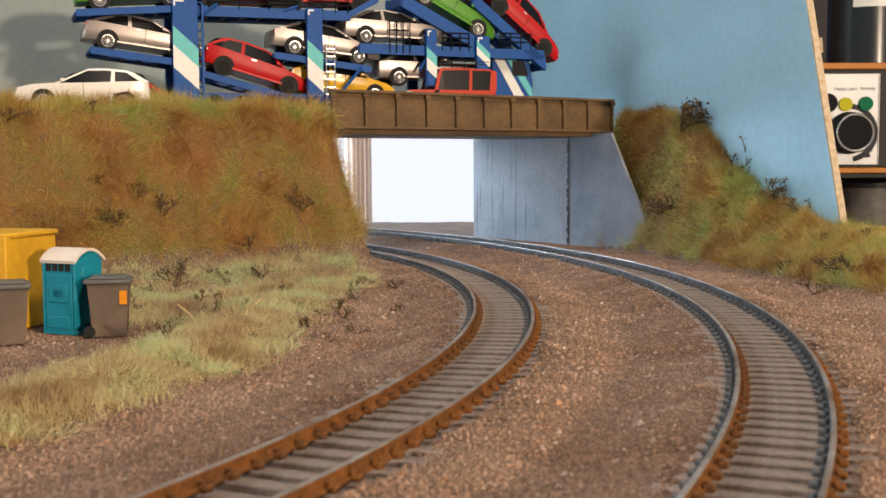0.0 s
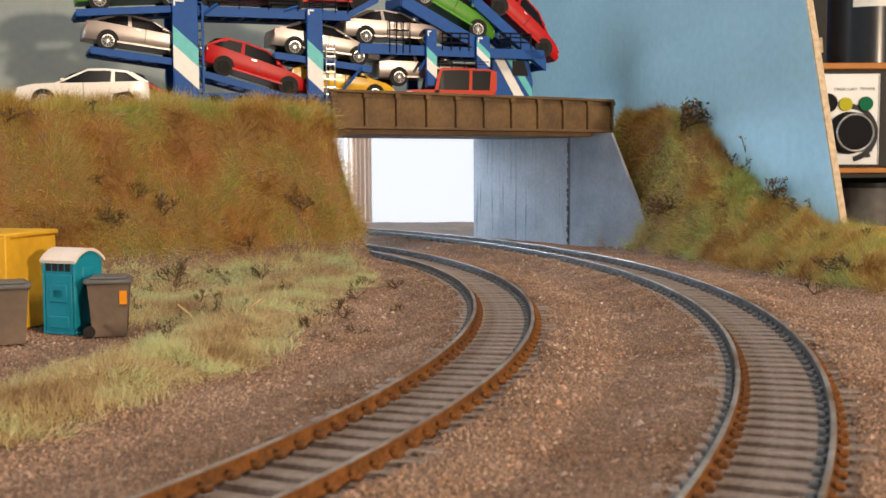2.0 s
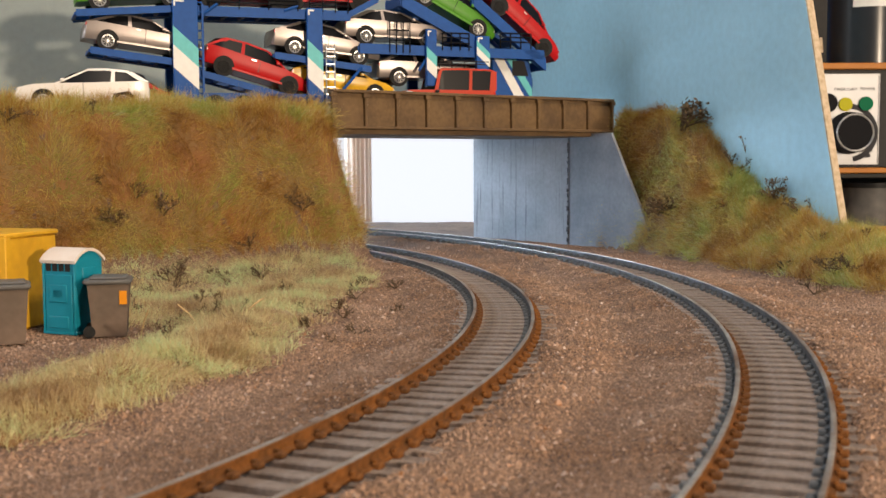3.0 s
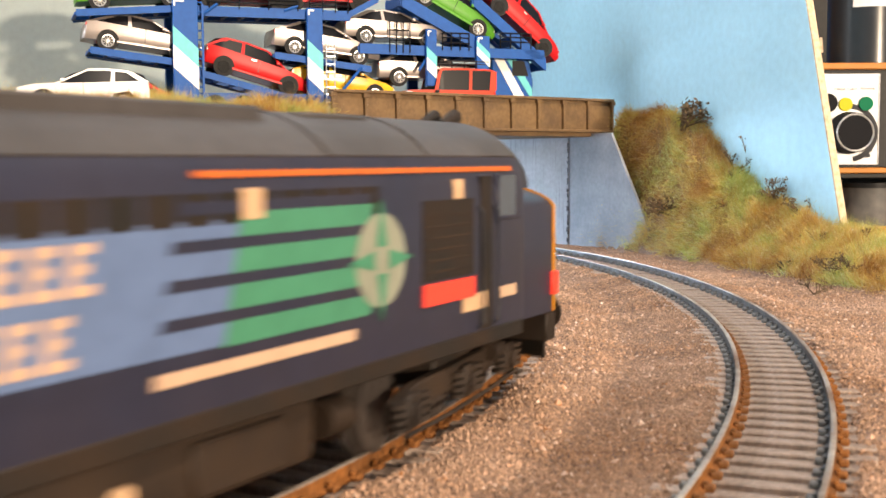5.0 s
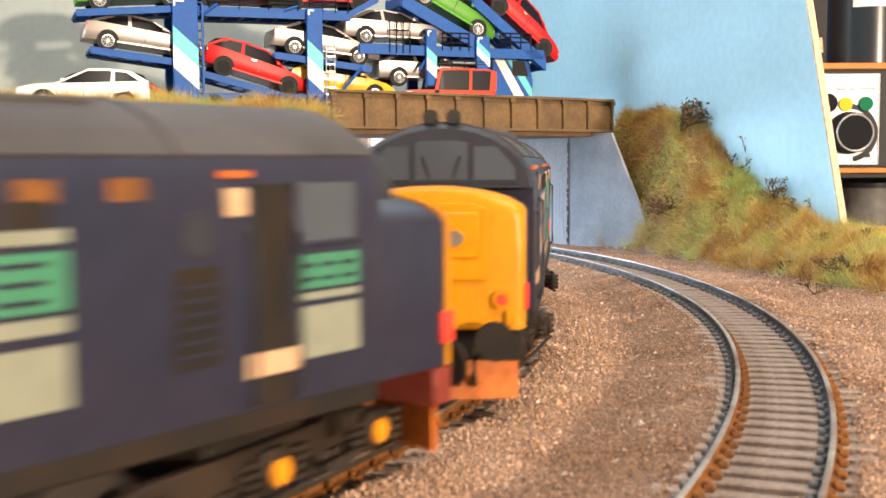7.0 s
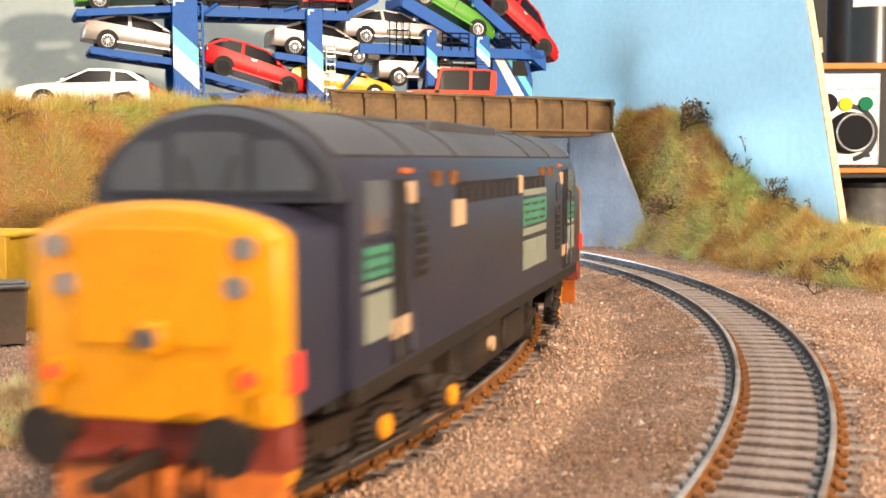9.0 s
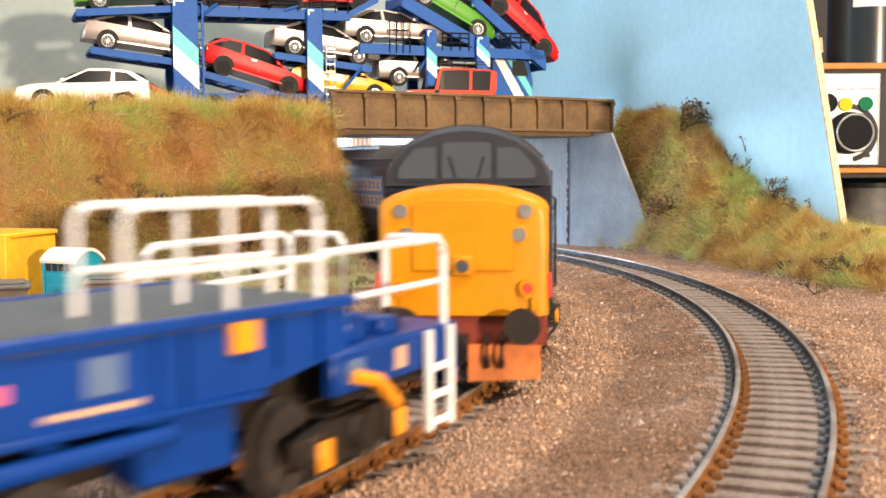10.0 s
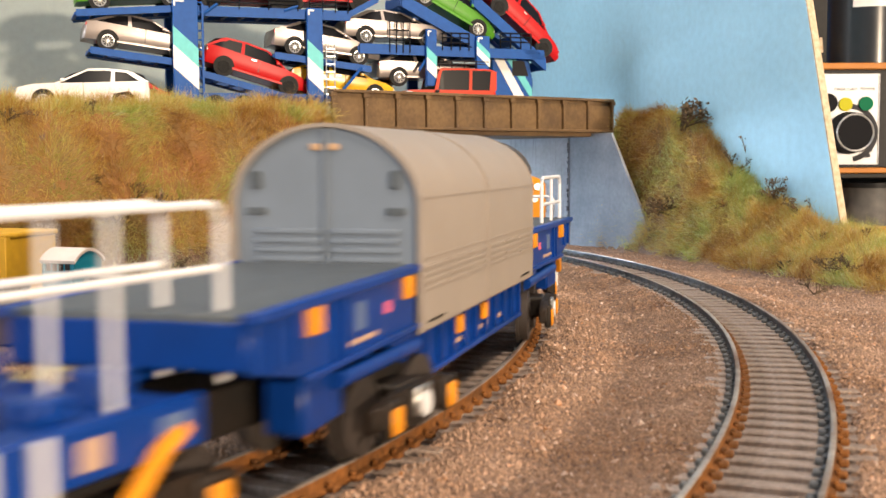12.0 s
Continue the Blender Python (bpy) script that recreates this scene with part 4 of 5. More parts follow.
# side shapes: x station, belt height, roof height, half width at the belt, half width at the roof
HATCH = [(-27.5, 9.5, 10.0, 9.4, 8.5), (-26.6, 12.2, 13.4, 10.6, 8.8), (-24, 13.2, 17.2, 11.2, 8.6), (-19, 13.2, 19.2, 11.6, 8.7), (-8, 12.8, 19.9, 11.8, 9.0),
         (3, 12.4, 19.2, 11.8, 8.9), (9, 12.2, 16.8, 11.8, 9.0), (14.5, 12.0, 12.6, 11.6, 10.2), (21, 11.0, 11.3, 11.0, 9.8), (25.6, 9.2, 9.5, 10.2, 9.0), (27.4, 6.8, 7.2, 9.4, 8.6)]
COUPE = [(-28.5, 10.2, 10.6, 9.4, 8.6), (-27.4, 12.4, 12.9, 10.8, 9.4), (-23, 13.0, 14.6, 11.2, 8.8), (-15, 12.8, 18.0, 11.6, 8.6), (-6, 12.5, 18.9, 11.8, 8.8),
         (3, 12.2, 18.0, 11.8, 8.8), (10, 12.0, 15.0, 11.8, 9.2), (15.5, 11.8, 12.2, 11.6, 10.2), (22, 10.8, 11.0, 11.0, 9.8), (26.8, 8.8, 9.1, 10.2, 9.0), (28.5, 6.6, 7.0, 9.4, 8.6)]
SUV = [(-28.5, 9.8, 10.3, 10.6, 9.4), (-28, 13.0, 13.8, 11.6, 9.8), (-26, 13.6, 17.0, 12.2, 9.6), (-20, 13.4, 18.6, 12.4, 9.6), (-10, 13.0, 19.4, 12.5, 9.8),
       (-2, 12.6, 19.2, 12.5, 9.7), (5, 12.4, 16.9, 12.5, 9.8), (12.5, 12.2, 12.7, 12.3, 10.8), (21, 11.6, 11.9, 11.9, 10.4), (27, 10.2, 10.5, 11.0, 9.6), (28.8, 7.2, 7.6, 10.2, 9.0)]
JEEP = [(-25, 12.6, 13.2, 11.0, 10.6), (-24.6, 14.5, 25.4, 11.2, 10.4), (-22, 14.5, 26.0, 11.3, 10.4), (-8, 14.5, 26.2, 11.3, 10.5), (4, 14.5, 26.0, 11.3, 10.4), (6.5, 14.5, 25.0, 11.3, 10.4),
        (9.6, 14.5, 15.1, 11.2, 10.8), (16, 14.4, 15.0, 11.0, 10.6), (23.6, 14.2, 14.7, 11.0, 10.6), (24.6, 12.0, 12.6, 11.0, 10.6)]


def car(label, shape, paint, m, floor=4.2, rack=False, rim=None):
    top = thing("model_car", label, "model car", m, group="model cars")
    bm = bmesh.new()
    loft(bm, [[(x, -w * .93, floor), (x, -w, floor + 2), (x, -w * 1.015, (floor + zb) / 2 + 1), (x, -w, zb), (x, w, zb), (x, w * 1.015, (floor + zb) / 2 + 1), (x, w, floor + 2), (x, w * .93, floor)] for x, zb, zr, w, wr in shape])
    bmesh.ops.bevel(bm, geom=[e for e in bm.edges if e.calc_face_angle(0) > 0.6], offset=0.5, segments=2, affect="EDGES")
    body = part("body", bm, paint, top)
    cabin = [q for q in shape if q[2] - q[1] > 1.0]
    first, last = shape[max(0, shape.index(cabin[0]) - 1)], shape[min(len(shape) - 1, shape.index(cabin[-1]) + 1)]
    sk = [(first[0], first[1], first[1] + 0.1, first[3], first[3] * .9)] + cabin + [(last[0], last[1], last[1] + 0.1, last[3], last[3] * .9)]
    bm = bmesh.new()
    loft(bm, [[(x, -w * .97, zb - .3), (x, -wr, zr - .7), (x, -wr * .8, zr - .25), (x, wr * .8, zr - .25), (x, wr, zr - .7), (x, w * .97, zb - .3)] for x, zb, zr, w, wr in sk])
    part("glasshouse", bm, M_CARGLASS, top, "dark car windows")
    bm = bmesh.new()
    roof = [q for q in cabin if q[2] > max(c[2] for c in cabin) - 2.2]
    loft(bm, [[(x, -wr * 1.03, zr - 1.3), (x, -wr * 1.0, zr - .5), (x, -wr * .78, zr), (x, wr * .78, zr), (x, wr * 1.0, zr - .5), (x, wr * 1.03, zr - 1.3)] for x, zb, zr, w, wr in roof])
    part("roof", bm, paint, top)
    # pillars follow the glass sides
    def edge(x, t):
        for a, b in zip(sk, sk[1:]):
            if a[0] <= x <= b[0]:
                u = (x - a[0]) / max(1e-6, b[0] - a[0])
                zb, zr, w, wr = [a[i] + u * (b[i] - a[i]) for i in range(1, 5)]
                return (w * .97 + t * (wr - w * .97), zb - .3 + t * (zr - .4 - zb))
        return (w, zb)
    ra, rb = roof[0][0], roof[-1][0]
    for s in (-1, 1):
        for xb, xt, wd in ((sk[-1][0] - 1.0, rb - .3, 1.0), ((ra + rb) / 2 - 1.5, (ra + rb) / 2 - 2, 0.9), (sk[0][0] + 1.5, ra + .5, 2.0)):
            bm = bmesh.new()
            (yb, zb), (yt, zt) = edge(xb, 0.02), edge(xt, 0.98)
            loft(bm, [[(xb - wd, s * (yb - .3), zb), (xb + wd, s * (yb - .3), zb), (xb + wd, s * (yb + .3), zb), (xb - wd, s * (yb + .3), zb)],
                      [(xt - wd * .8, s * (yt - .3), zt), (xt + wd * .8, s * (yt - .3), zt), (xt + wd * .8, s * (yt + .3), zt), (xt - wd * .8, s * (yt + .3), zt)]])
            part("pillar", bm, paint, top)
        part("door_line", new_box(-.12, .12, *sorted((s * 11.2, s * (shape[4][3] * 1.02))), 6, 12.6), M_CARGLASS, top)
        part("sill", new_box(-13, 13, *sorted((s * 10.6, s * (shape[4][3] * 1.03))), floor - .2, floor + 1.0, 0.2), M_TYREBLACK if rack else paint, top)
        part("mirror", new_box(7.5, 9.5, *sorted((s * 11.6, s * 13.4)), 12.8, 14.4, 0.4), M_CARGLASS if rack else paint, top)
        part("door_handle", new_box(-4.5, -2.2, *sorted((s * 11.6, s * 12.15)), 11.4, 11.9), M_ALLOY, top)
        e0, e1 = shape[1], shape[-2]
        part("tail_lamp", new_box(e0[0] - .5, e0[0] + 1.2, *sorted((s * 7.6, s * (e0[3] + .1))), e0[1] - 2.4, e0[1] - .6, 0.3), M_LAMPRED, top)
        part("headlamp", new_box(e1[0] - 2.4, e1[0] + .9, *sorted((s * 6.4, s * (e1[3] + .05))), e1[1] - 2.0, e1[1] - .3, 0.4), M_LAMPCLEAR, top)
        for x in (-17.0, 16.6):
            bm = bmesh.new()
            yo = shape[4][3]
            rod(bm, (x, s * (yo - 2.6), 4.3), (x, s * (yo + .25), 4.3), 4.3, 22)
            tyre = part("wheel", bm, M_TYREBLACK, top, "black tyre")
            part("wheel_arch", new_rod((x, s * (yo - 1.5), 4.6), (x, s * (yo + .06), 4.6), 5.1, 22), M_TYREBLACK, top)
            bm = bmesh.new()
            rod(bm, (x, s * (yo + .1), 4.3), (x, s * (yo + .34), 4.3), 2.9, 20)
            rm = part("rim", bm, M_TYREBLACK, tyre)
            bm = bmesh.new()
            for q in range(10):
                a = math.pi * q / 5
                rod(bm, (x + .5 * math.cos(a), s * (yo + .42), 4.3 + .5 * math.sin(a)), (x + 2.7 * math.cos(a), s * (yo + .36), 4.3 + 2.7 * math.sin(a)), 0.3, 5)
            rod(bm, (x, s * (yo + .1), 4.3), (x, s * (yo + .55), 4.3), 0.8, 10)
            pipe(bm, [(x + 2.8 * math.cos(a), s * (yo + .36), 4.3 + 2.8 * math.sin(a)) for a in [math.pi * q / 8 for q in range(17)]], 0.3, 5)
            part("spokes", bm, rim or M_ALLOY, tyre, "pale alloy spokes")
    if rack:
        bm = bmesh.new()
        for y in (-9, -4.5, 0, 4.5, 9):
            pipe(bm, [(-22, y, 28.2), (6, y, 28.2)], 0.35, 5)
        for x in (-22, -15, -8, -1, 6):
            pipe(bm, [(x, -9.4, 28.2), (x, 9.4, 28.2)], 0.35, 5)
            for y in (-9, 9):
                pipe(bm, [(x, y, 26), (x, y, 29.6)], 0.35, 5)
        for y in (-9.2, 9.2):
            pipe(bm, [(-22, y, 29.6), (6, y, 29.6)], 0.35, 5)
        part("roof_rack", bm, M_CARGLASS, top, "black roof rack")
    return top


def on_truck(xa, za, xb, zb, y=0.0, flip=False):
    """Pose of a car whose wheels stand at two places of the transporter."""
    tilt = math.degrees(math.atan2(zb - za, xb - xa))
    return TRUCK_M @ P((xa + xb) / 2, y, (za + zb) / 2, 0, -tilt, 180 if flip else 0) if not flip else TRUCK_M @ P((xa + xb) / 2, y, (za + zb) / 2, 0, -tilt, 0) @ P(0, 0, 0, 0, 0, 180)


car("silver toy hatchback on the transporter's middle deck", COUPE, M_CARSILVER, on_truck(12, 102.4, 45, 98.2))
car("glossy red toy hatchback tilted on a low ramp", HATCH, M_CARRED, on_truck(66, 91.7, 98, 82.6), rim=M_TYREBLACK)
car("silver toy coupe sloping down on the middle deck", COUPE, M_CARSILVER, on_truck(102.2, 102.2, 135.8, 98.4))
car("silver toy coupe level on the front deck", COUPE, M_CARSILVER, on_truck(140.4, 108.9, 173.4, 108.4))
car("green toy hatchback nose-down on a steep ramp", HATCH, M_CARGREEN, on_truck(171.5, 129.5, 199, 115.5))
car("red toy hatchback nose-down on a steep ramp", HATCH, M_CARRED, on_truck(212.5, 127.2, 237.5, 107.0), rim=M_TYREBLACK)
car("green toy hatchback on the upper deck", HATCH, M_CARGREEN, on_truck(10, 121.4, 42.5, 124.1))
car("red toy hatchback on the upper deck, roof hidden", HATCH, M_CARRED, on_truck(62, 124.5, 95, 124.7), rim=M_TYREBLACK)
car("red toy hatchback at the upper deck's end", HATCH, M_CARRED, on_truck(104, 124.8, 136, 125.8), rim=M_TYREBLACK)
car("red toy hatchback parked behind the white car", HATCH, M_CARRED, on_truck(8, 71.6, 40, 71.6, 4), rim=M_TYREBLACK)
car("yellow toy coupe parked on the low deck", COUPE, M_CARYELLOW, on_truck(112, 82.8, 145, 79.4, 3))
car("silver toy hatchback on the low front deck", COUPE, M_CARSILVER, on_truck(160, 88.6, 192, 88.6, 4))
car("red off-road toy car with a black roof rack", JEEP, M_CARORANGE, on_truck(167, 71.6, 202, 71.6, -7, True), rack=True)
car("white toy off-roader parked at the bank's edge", SUV, M_CARWHITE, P(-161, 522, 71.5, 0, 0, 199))


def transporter():
    top = thing("car_transporter", "blue double-deck car transporter lorry with striped posts", "lorry", TRUCK_M)

    def deck(name, xa, za, xb, zb, thick=2.4, w=13.0, label=""):
        bm = bmesh.new()
        prism(bm, [(xa, za - thick), (xb, zb - thick), (xb, zb - .3), (xa, za - .3)], -w, 5.5 - w, "y")
        ob = part(name, bm, M_TRUCK, top, label)
        part("runway", new_prism([(xa, za - thick), (xb, zb - thick), (xb, zb - .3), (xa, za - .3)], w - 5.5, w, "y"), M_TRUCK, ob)
        for s in (-1, 1):
            lo, hi = sorted((s * (w - .6), s * (w + .6)))
            part("side_beam", new_prism([(xa, za - thick - .5), (xb, zb - thick - .5), (xb, zb + .4), (xa, za + .4)], lo, hi, "y"), M_TRUCK, ob)
        n = int(abs(xb - xa) / 9) + 1
        for i in range(n + 1):
            u = i / n
            x, z = xa + u * (xb - xa), za + u * (zb - za)
            part("crossbar", new_box(x - .7, x + .7, -w + .4, w - .4, z - thick + .2, z - .9), M_TRUCK, ob, "", 0)
        return ob

    deck("upper_deck", -2, 120.4, 52, 124.8)
    deck("upper_deck", 52, 124.4, 131, 124.8, 4.0)
    deck("raised_flap", 131, 124.8, 146, 133)
    deck("middle_deck", 4, 103.4, 52, 97.6)
    deck("low_ramp", 50, 95.0, 104, 81.0)
    deck("middle_deck", 92, 103.3, 142, 97.4)
    deck("front_deck", 136, 108.8, 240, 108.2, 4.2)
    deck("steep_ramp", 159, 135.0, 203, 113.0, 6.0)
    deck("steep_ramp", 199, 137.0, 241, 104.0, 6.0)
    deck("chassis", 42, 82.5, 212, 82.5, 3.6)
    for x0, x1, z0, z1, side in ((42, 54, 78, 127.5, -1), (42, 54, 78, 127.5, 1), (108, 116, 78, 125.6, -1), (108, 116, 78, 125.6, 1),
                                 (171.4, 177, 88, 117.4, -1), (171.4, 177, 88, 117.4, 1), (199.5, 207, 96, 114.8, -1)):
        lo, hi = sorted((side * 13.4, side * 16.2))
        post = part("post", new_box(x0, x1, lo, hi, z0, z1, 0.3), M_TRUCK, top, "blue post with teal and white stripes")
        w, h = x1 - x0, z1 - z0
        f0, f1 = sorted((side * 16.15, side * 16.4))
        for q0, q1, mt in ((0.34, 0.52, M_TEAL), (0.12, 0.34, M_STRIPE)):
            za, zb = z0 + h * q0, z0 + h * q1
            part("stripe", new_prism([(x0, za + w * .9), (x1, za), (x1, zb), (x0, zb + w * .9)], f0, f1, "y"), mt, post)
        part("corner_mark", new_prism([(x0 + .5, z1 - .8), (x0 + w * .45, z1 - .8), (x0 + w * .45, z1 - 1.6), (x0 + 1.3, z1 - 1.6), (x0 + 1.3, z1 - 3.6), (x0 + .5, z1 - 3.6)], f0, f1, "y"), M_STRIPE, post)
        if w > 10:
            bm = bmesh.new()
            for q in range(11):
                rod(bm, (x1 - .2, side * 15.4, z0 + 3 + q * h / 11), (x1 + 2.2, side * 15.4, z0 + 3 + q * h / 11), 0.5, 5)
            box(bm, x1 + 1.8, x1 + 2.8, *sorted((side * 14.6, side * 16.0)), z0, z1 - 2)
            part("post_rungs", bm, M_TRUCK, post)
    bm = bmesh.new()
    for x in (117.6, 122):
        rod(bm, (x, -16.2, 77), (x, -16.2, 108), 0.35, 6)
    for q in range(8):
        rod(bm, (117.6, -16.2, 79 + q * 3.8), (122, -16.2, 79 + q * 3.8), 0.4, 6)
    part("ladder", bm, M_ALLOY, top, "silver ladder")
    for x0, x1, z0, z1 in ((60, 104, 125.0, 130.5), (110, 130, 125.0, 131.5), (152, 163, 106, 121), (181, 196, 108, 116), (214, 232, 110, 117)):
        bm = bmesh.new()
        for z in (z0 + (z1 - z0) * .35, z0 + (z1 - z0) * .7, z1):
            pipe(bm, [(x0, -14, z), (x1, -14, z)], 0.35, 5)
        for i in range(4):
            x = x0 + (x1 - x0) * i / 3
            pipe(bm, [(x, -14, z0 - 1), (x, -14, z1)], 0.35, 5)
        part("guard_rail", bm, M_CARGLASS, top, "thin black guard rail")
    cab = part("cab", new_prism([(212, 79), (236, 79), (236.6, 92), (234, 104.5), (231, 106.5), (212, 106.5)], -7.0, 15.5, "y", 0.7), M_TRUCK, top, "blue lorry cab")
    for s in (-1, 1):
        q = 15.5 if s > 0 else 7.0
        lo, hi = sorted((s * (q - .05), s * (q + .25)))
        part("stripe", new_prism([(212.5, 105.5), (218, 105.5), (233, 81), (227, 81)], lo, hi, "y"), M_STRIPE, cab)
        part("stripe", new_prism([(219.5, 105.5), (225, 105.5), (235.8, 88), (235.8, 82)], lo, hi, "y"), M_TEAL, cab)
        part("side_window", new_prism([(224, 95), (233.4, 95), (231, 103), (224, 103)], *sorted((s * q, s * (q + .45))), "y"), M_CARGLASS, cab)
        for x in (62, 76, 90, 196, 225):
            yo = 14.6 if x < 150 or s > 0 else 6.4
            w = part("wheel", new_rod((x, s * (yo - 5.6), 76.8), (x, s * yo, 76.8), 5.2, 22), M_TYREBLACK, top, "black lorry tyre")
            part("rim", new_rod((x, s * (yo - .1), 76.8), (x, s * (yo + .3), 76.8), 3.0, 18), M_GRIME, w)
    for x, z, x2, z2 in ((56, 120, 64, 126), (97, 124, 104, 126.5), (124, 82, 137, 97), (168, 96, 176, 108)):
        part("lift_strut", new_rod((x, -13.6, z), (x2, -13.6, z2), 0.8, 8), M_TRUCK, top)
    return top


transporter()


# ---------------------------------------------------------------- yard: cabin, toilet, bins
M_CABIN = mat("cabin_yellow", (0.66, 0.36, 0.02), 0.5, colour2=(0.58, 0.30, 0.02), scale=0.05, fine=(0.3, 0.08))
M_LOO = mat("toilet_turquoise", (0.008, 0.22, 0.31), 0.42, fine=(0.2, 0.06))
M_LOOROOF = mat("toilet_white_roof", (0.75, 0.68, 0.62), 0.5, colour2=(0.68, 0.55, 0.45), scale=0.08)
M_BIN = mat("bin_brown_grey", (0.13, 0.098, 0.075), 0.6, colour2=(0.17, 0.12, 0.09), scale=0.08, fine=(0.4, 0.1))
M_BINLID = mat("bin_lid_grey", (0.10, 0.098, 0.095), 0.5, colour2=(0.15, 0.14, 0.13), scale=0.1)
M_STRAW = mat("dry_straw", (0.62, 0.42, 0.20), 0.7, fine=(0.5, 0.1))


def cabin():
    top = thing("site_cabin", "yellow steel site cabin with a small white window", "cabin", P(-143, 348, 0, 0, 0, -14))
    part("wall", new_box(-30, 21, -12, 14, 0, 27.6, 0.6), M_CABIN, top)
    part("roof", new_box(-30.6, 21.6, -12.6, 14.6, 27.3, 28.9, 0.5), M_CABIN, top)
    for x in (-29, 20):
        part("corner_post", new_box(x - 1.6, x + 1.6, -12.8, -10, 0, 27.9, 0.3), M_CABIN, top)
    win = part("window", new_box(2, 16.5, -12.5, -11.5, 13.6, 22.8), M_CARGLASS, top, "dark small window pane")
    bm = bmesh.new()
    for z in (13.0, 17.9, 22.4):
        box(bm, 1.4, 17.2, -12.8, -11.6, z, z + 1.1)
    for x in (1.2, 9.0, 16.2):
        box(bm, x, x + 1.0, -12.8, -11.6, 13.0, 23.5)
    part("window_frame", bm, M_STRIPE, win, "white window frame")
    return top


def toilet():
    top = thing("portable_toilet", "turquoise portable toilet with a white domed roof", "portable toilet", P(-107.5, 335, 0, 0, 0, -24) @ Matrix.Diagonal((0.73, 0.73, 0.96, 1)))
    part("wall", new_box(-8.0, 8.0, -8, 8, 0, 22.4, 0.5), M_LOO, top)
    bm = bmesh.new()
    outer = [(-8.9 + 17.8 * i / 12, 22.2 + 3.5 * math.sin(math.pi * i / 12) ** 0.8) for i in range(13)]
    inner = [(y * .97, z - .9) for y, z in reversed(outer)]
    loft(bm, [[(x, y, z) for y, z in outer + inner] for x in (-8.8, 8.8)])
    part("roof", bm, M_LOOROOF, top, "white curved roof")
    bm = bmesh.new()
    gable = [(y * .9, z - .6) for y, z in outer]
    loft(bm, [[(x, y, z) for y, z in gable] for x in (-7.9, 7.9)])
    part("gable", bm, M_LOO, top)
    for i in range(4):
        part("vent", new_box(-6.2 + i * 3.2, -3.9 + i * 3.2, -8.25, -7.8, 19.0, 21.2), M_BLACK, top)
    d = part("door", new_box(-6.6, 6.6, -8.5, -7.9, 0.8, 18.0, 0.25), M_LOO, top)
    for x0, x1, z0, z1 in ((-4.4, 4.4, 9.6, 15.0), (-2.6, 2.6, 10.8, 13.6), (-5.0, 5.0, 1.8, 5.6)):
        part("door_panel", new_box(x0, x1, -8.9, -8.3, z0, z1, 0.3), M_LOO, d)
    part("side_panel", new_box(7.9, 8.5, -4, 4, 15, 20, 0.3), M_LOO, top)
    for x in (-7.6, 7.6):
        part("corner_rib", new_box(x - .5, x + .5, -8.5, -7.6, 0, 22, 0.2), M_LOO, top)
    part("base", new_box(-8.4, 8.4, -8.4, 8.4, 0, 1.0, 0.2), M_LOO, top)
    return top


def wheelie_bin(m, label, sticker):
    top = thing("wheelie_bin", label, "bin", m, group="wheelie bins")
    bm = bmesh.new()
    secs = []
    for z, a in ((0.2, 4.6), (8, 5.1), (15.2, 5.7)):
        secs.append([(-a, -a, z), (a, -a, z), (a, a, z), (-a, a, z)])
    loft(bm, secs)
    bmesh.ops.bevel(bm, geom=[e for e in bm.edges if e.calc_face_angle(0) > 0.6], offset=0.6, segments=2, affect="EDGES")
    part("tub", bm, M_BIN, top)
    lid = part("lid", new_box(-6.4, 6.4, -6.4, 6.4, 15.0, 16.4, 0.5), M_BINLID, top, "grey lid")
    part("lid_top", new_box(-5.2, 5.2, -5.2, 5.2, 16.2, 17.1, 0.5), M_BINLID, lid)
    for y in (-4.2, 4.2):
        part("wheel", new_rod((-5.4, y - .8, 1.7), (-5.4, y + .8, 1.7), 1.7, 14), M_TYREBLACK, top)
    part("axle", new_rod((-5.4, -4.2, 1.7), (-5.4, 4.2, 1.7), 0.4, 6), M_TYREBLACK, top)
    part("handle", new_rod((-6.6, -4.0, 15.6), (-6.6, 4.0, 15.6), 0.5, 8), M_BINLID, top)
    if sticker:
        part("sticker", new_box(3.0, 5.0, -5.75, -5.3, 9.4, 13.2), M_AMBER, top, "orange sticker")
    return top


cabin()
toilet()
wheelie_bin(P(-95.0, 328, 0, 0, 0, 12), "brown-grey wheelie bin with an orange sticker", True)
wheelie_bin(P(-119.5, 315, 0, 0, 0, 20), "brown-grey wheelie bin beside the yellow cabin", False)


# ---------------------------------------------------------------- controller and shelf beyond the board
M_PANEL = mat("panel_silver", (0.44, 0.45, 0.47), 0.4, 0.2, fine=(0.05, 0.05))
M_CASE = mat("case_black", (0.012, 0.012, 0.013), 0.5, fine=(0.2, 0.2))
M_TRIM = mat("orange_wood_trim", (0.52, 0.20, 0.03), 0.45, colour2=(0.42, 0.15, 0.02), scale=0.05)
M_KNOB = mat("knob_black", (0.010, 0.010, 0.012), 0.6, spec=0.08)
M_PRINT = mat("panel_print", (0.03, 0.03, 0.035), 0.6)
M_DARKCAN = mat("dark_bottle", (0.020, 0.024, 0.030), 0.3, coat=0.4, fine=(0.1, 0.1))
M_LEDY = mat("led_yellow", (0.50, 0.46, 0.02), 0.5, spec=0.1)
M_LEDG = mat("led_green", (0.0, 0.14, 0.06), 0.5, spec=0.1)


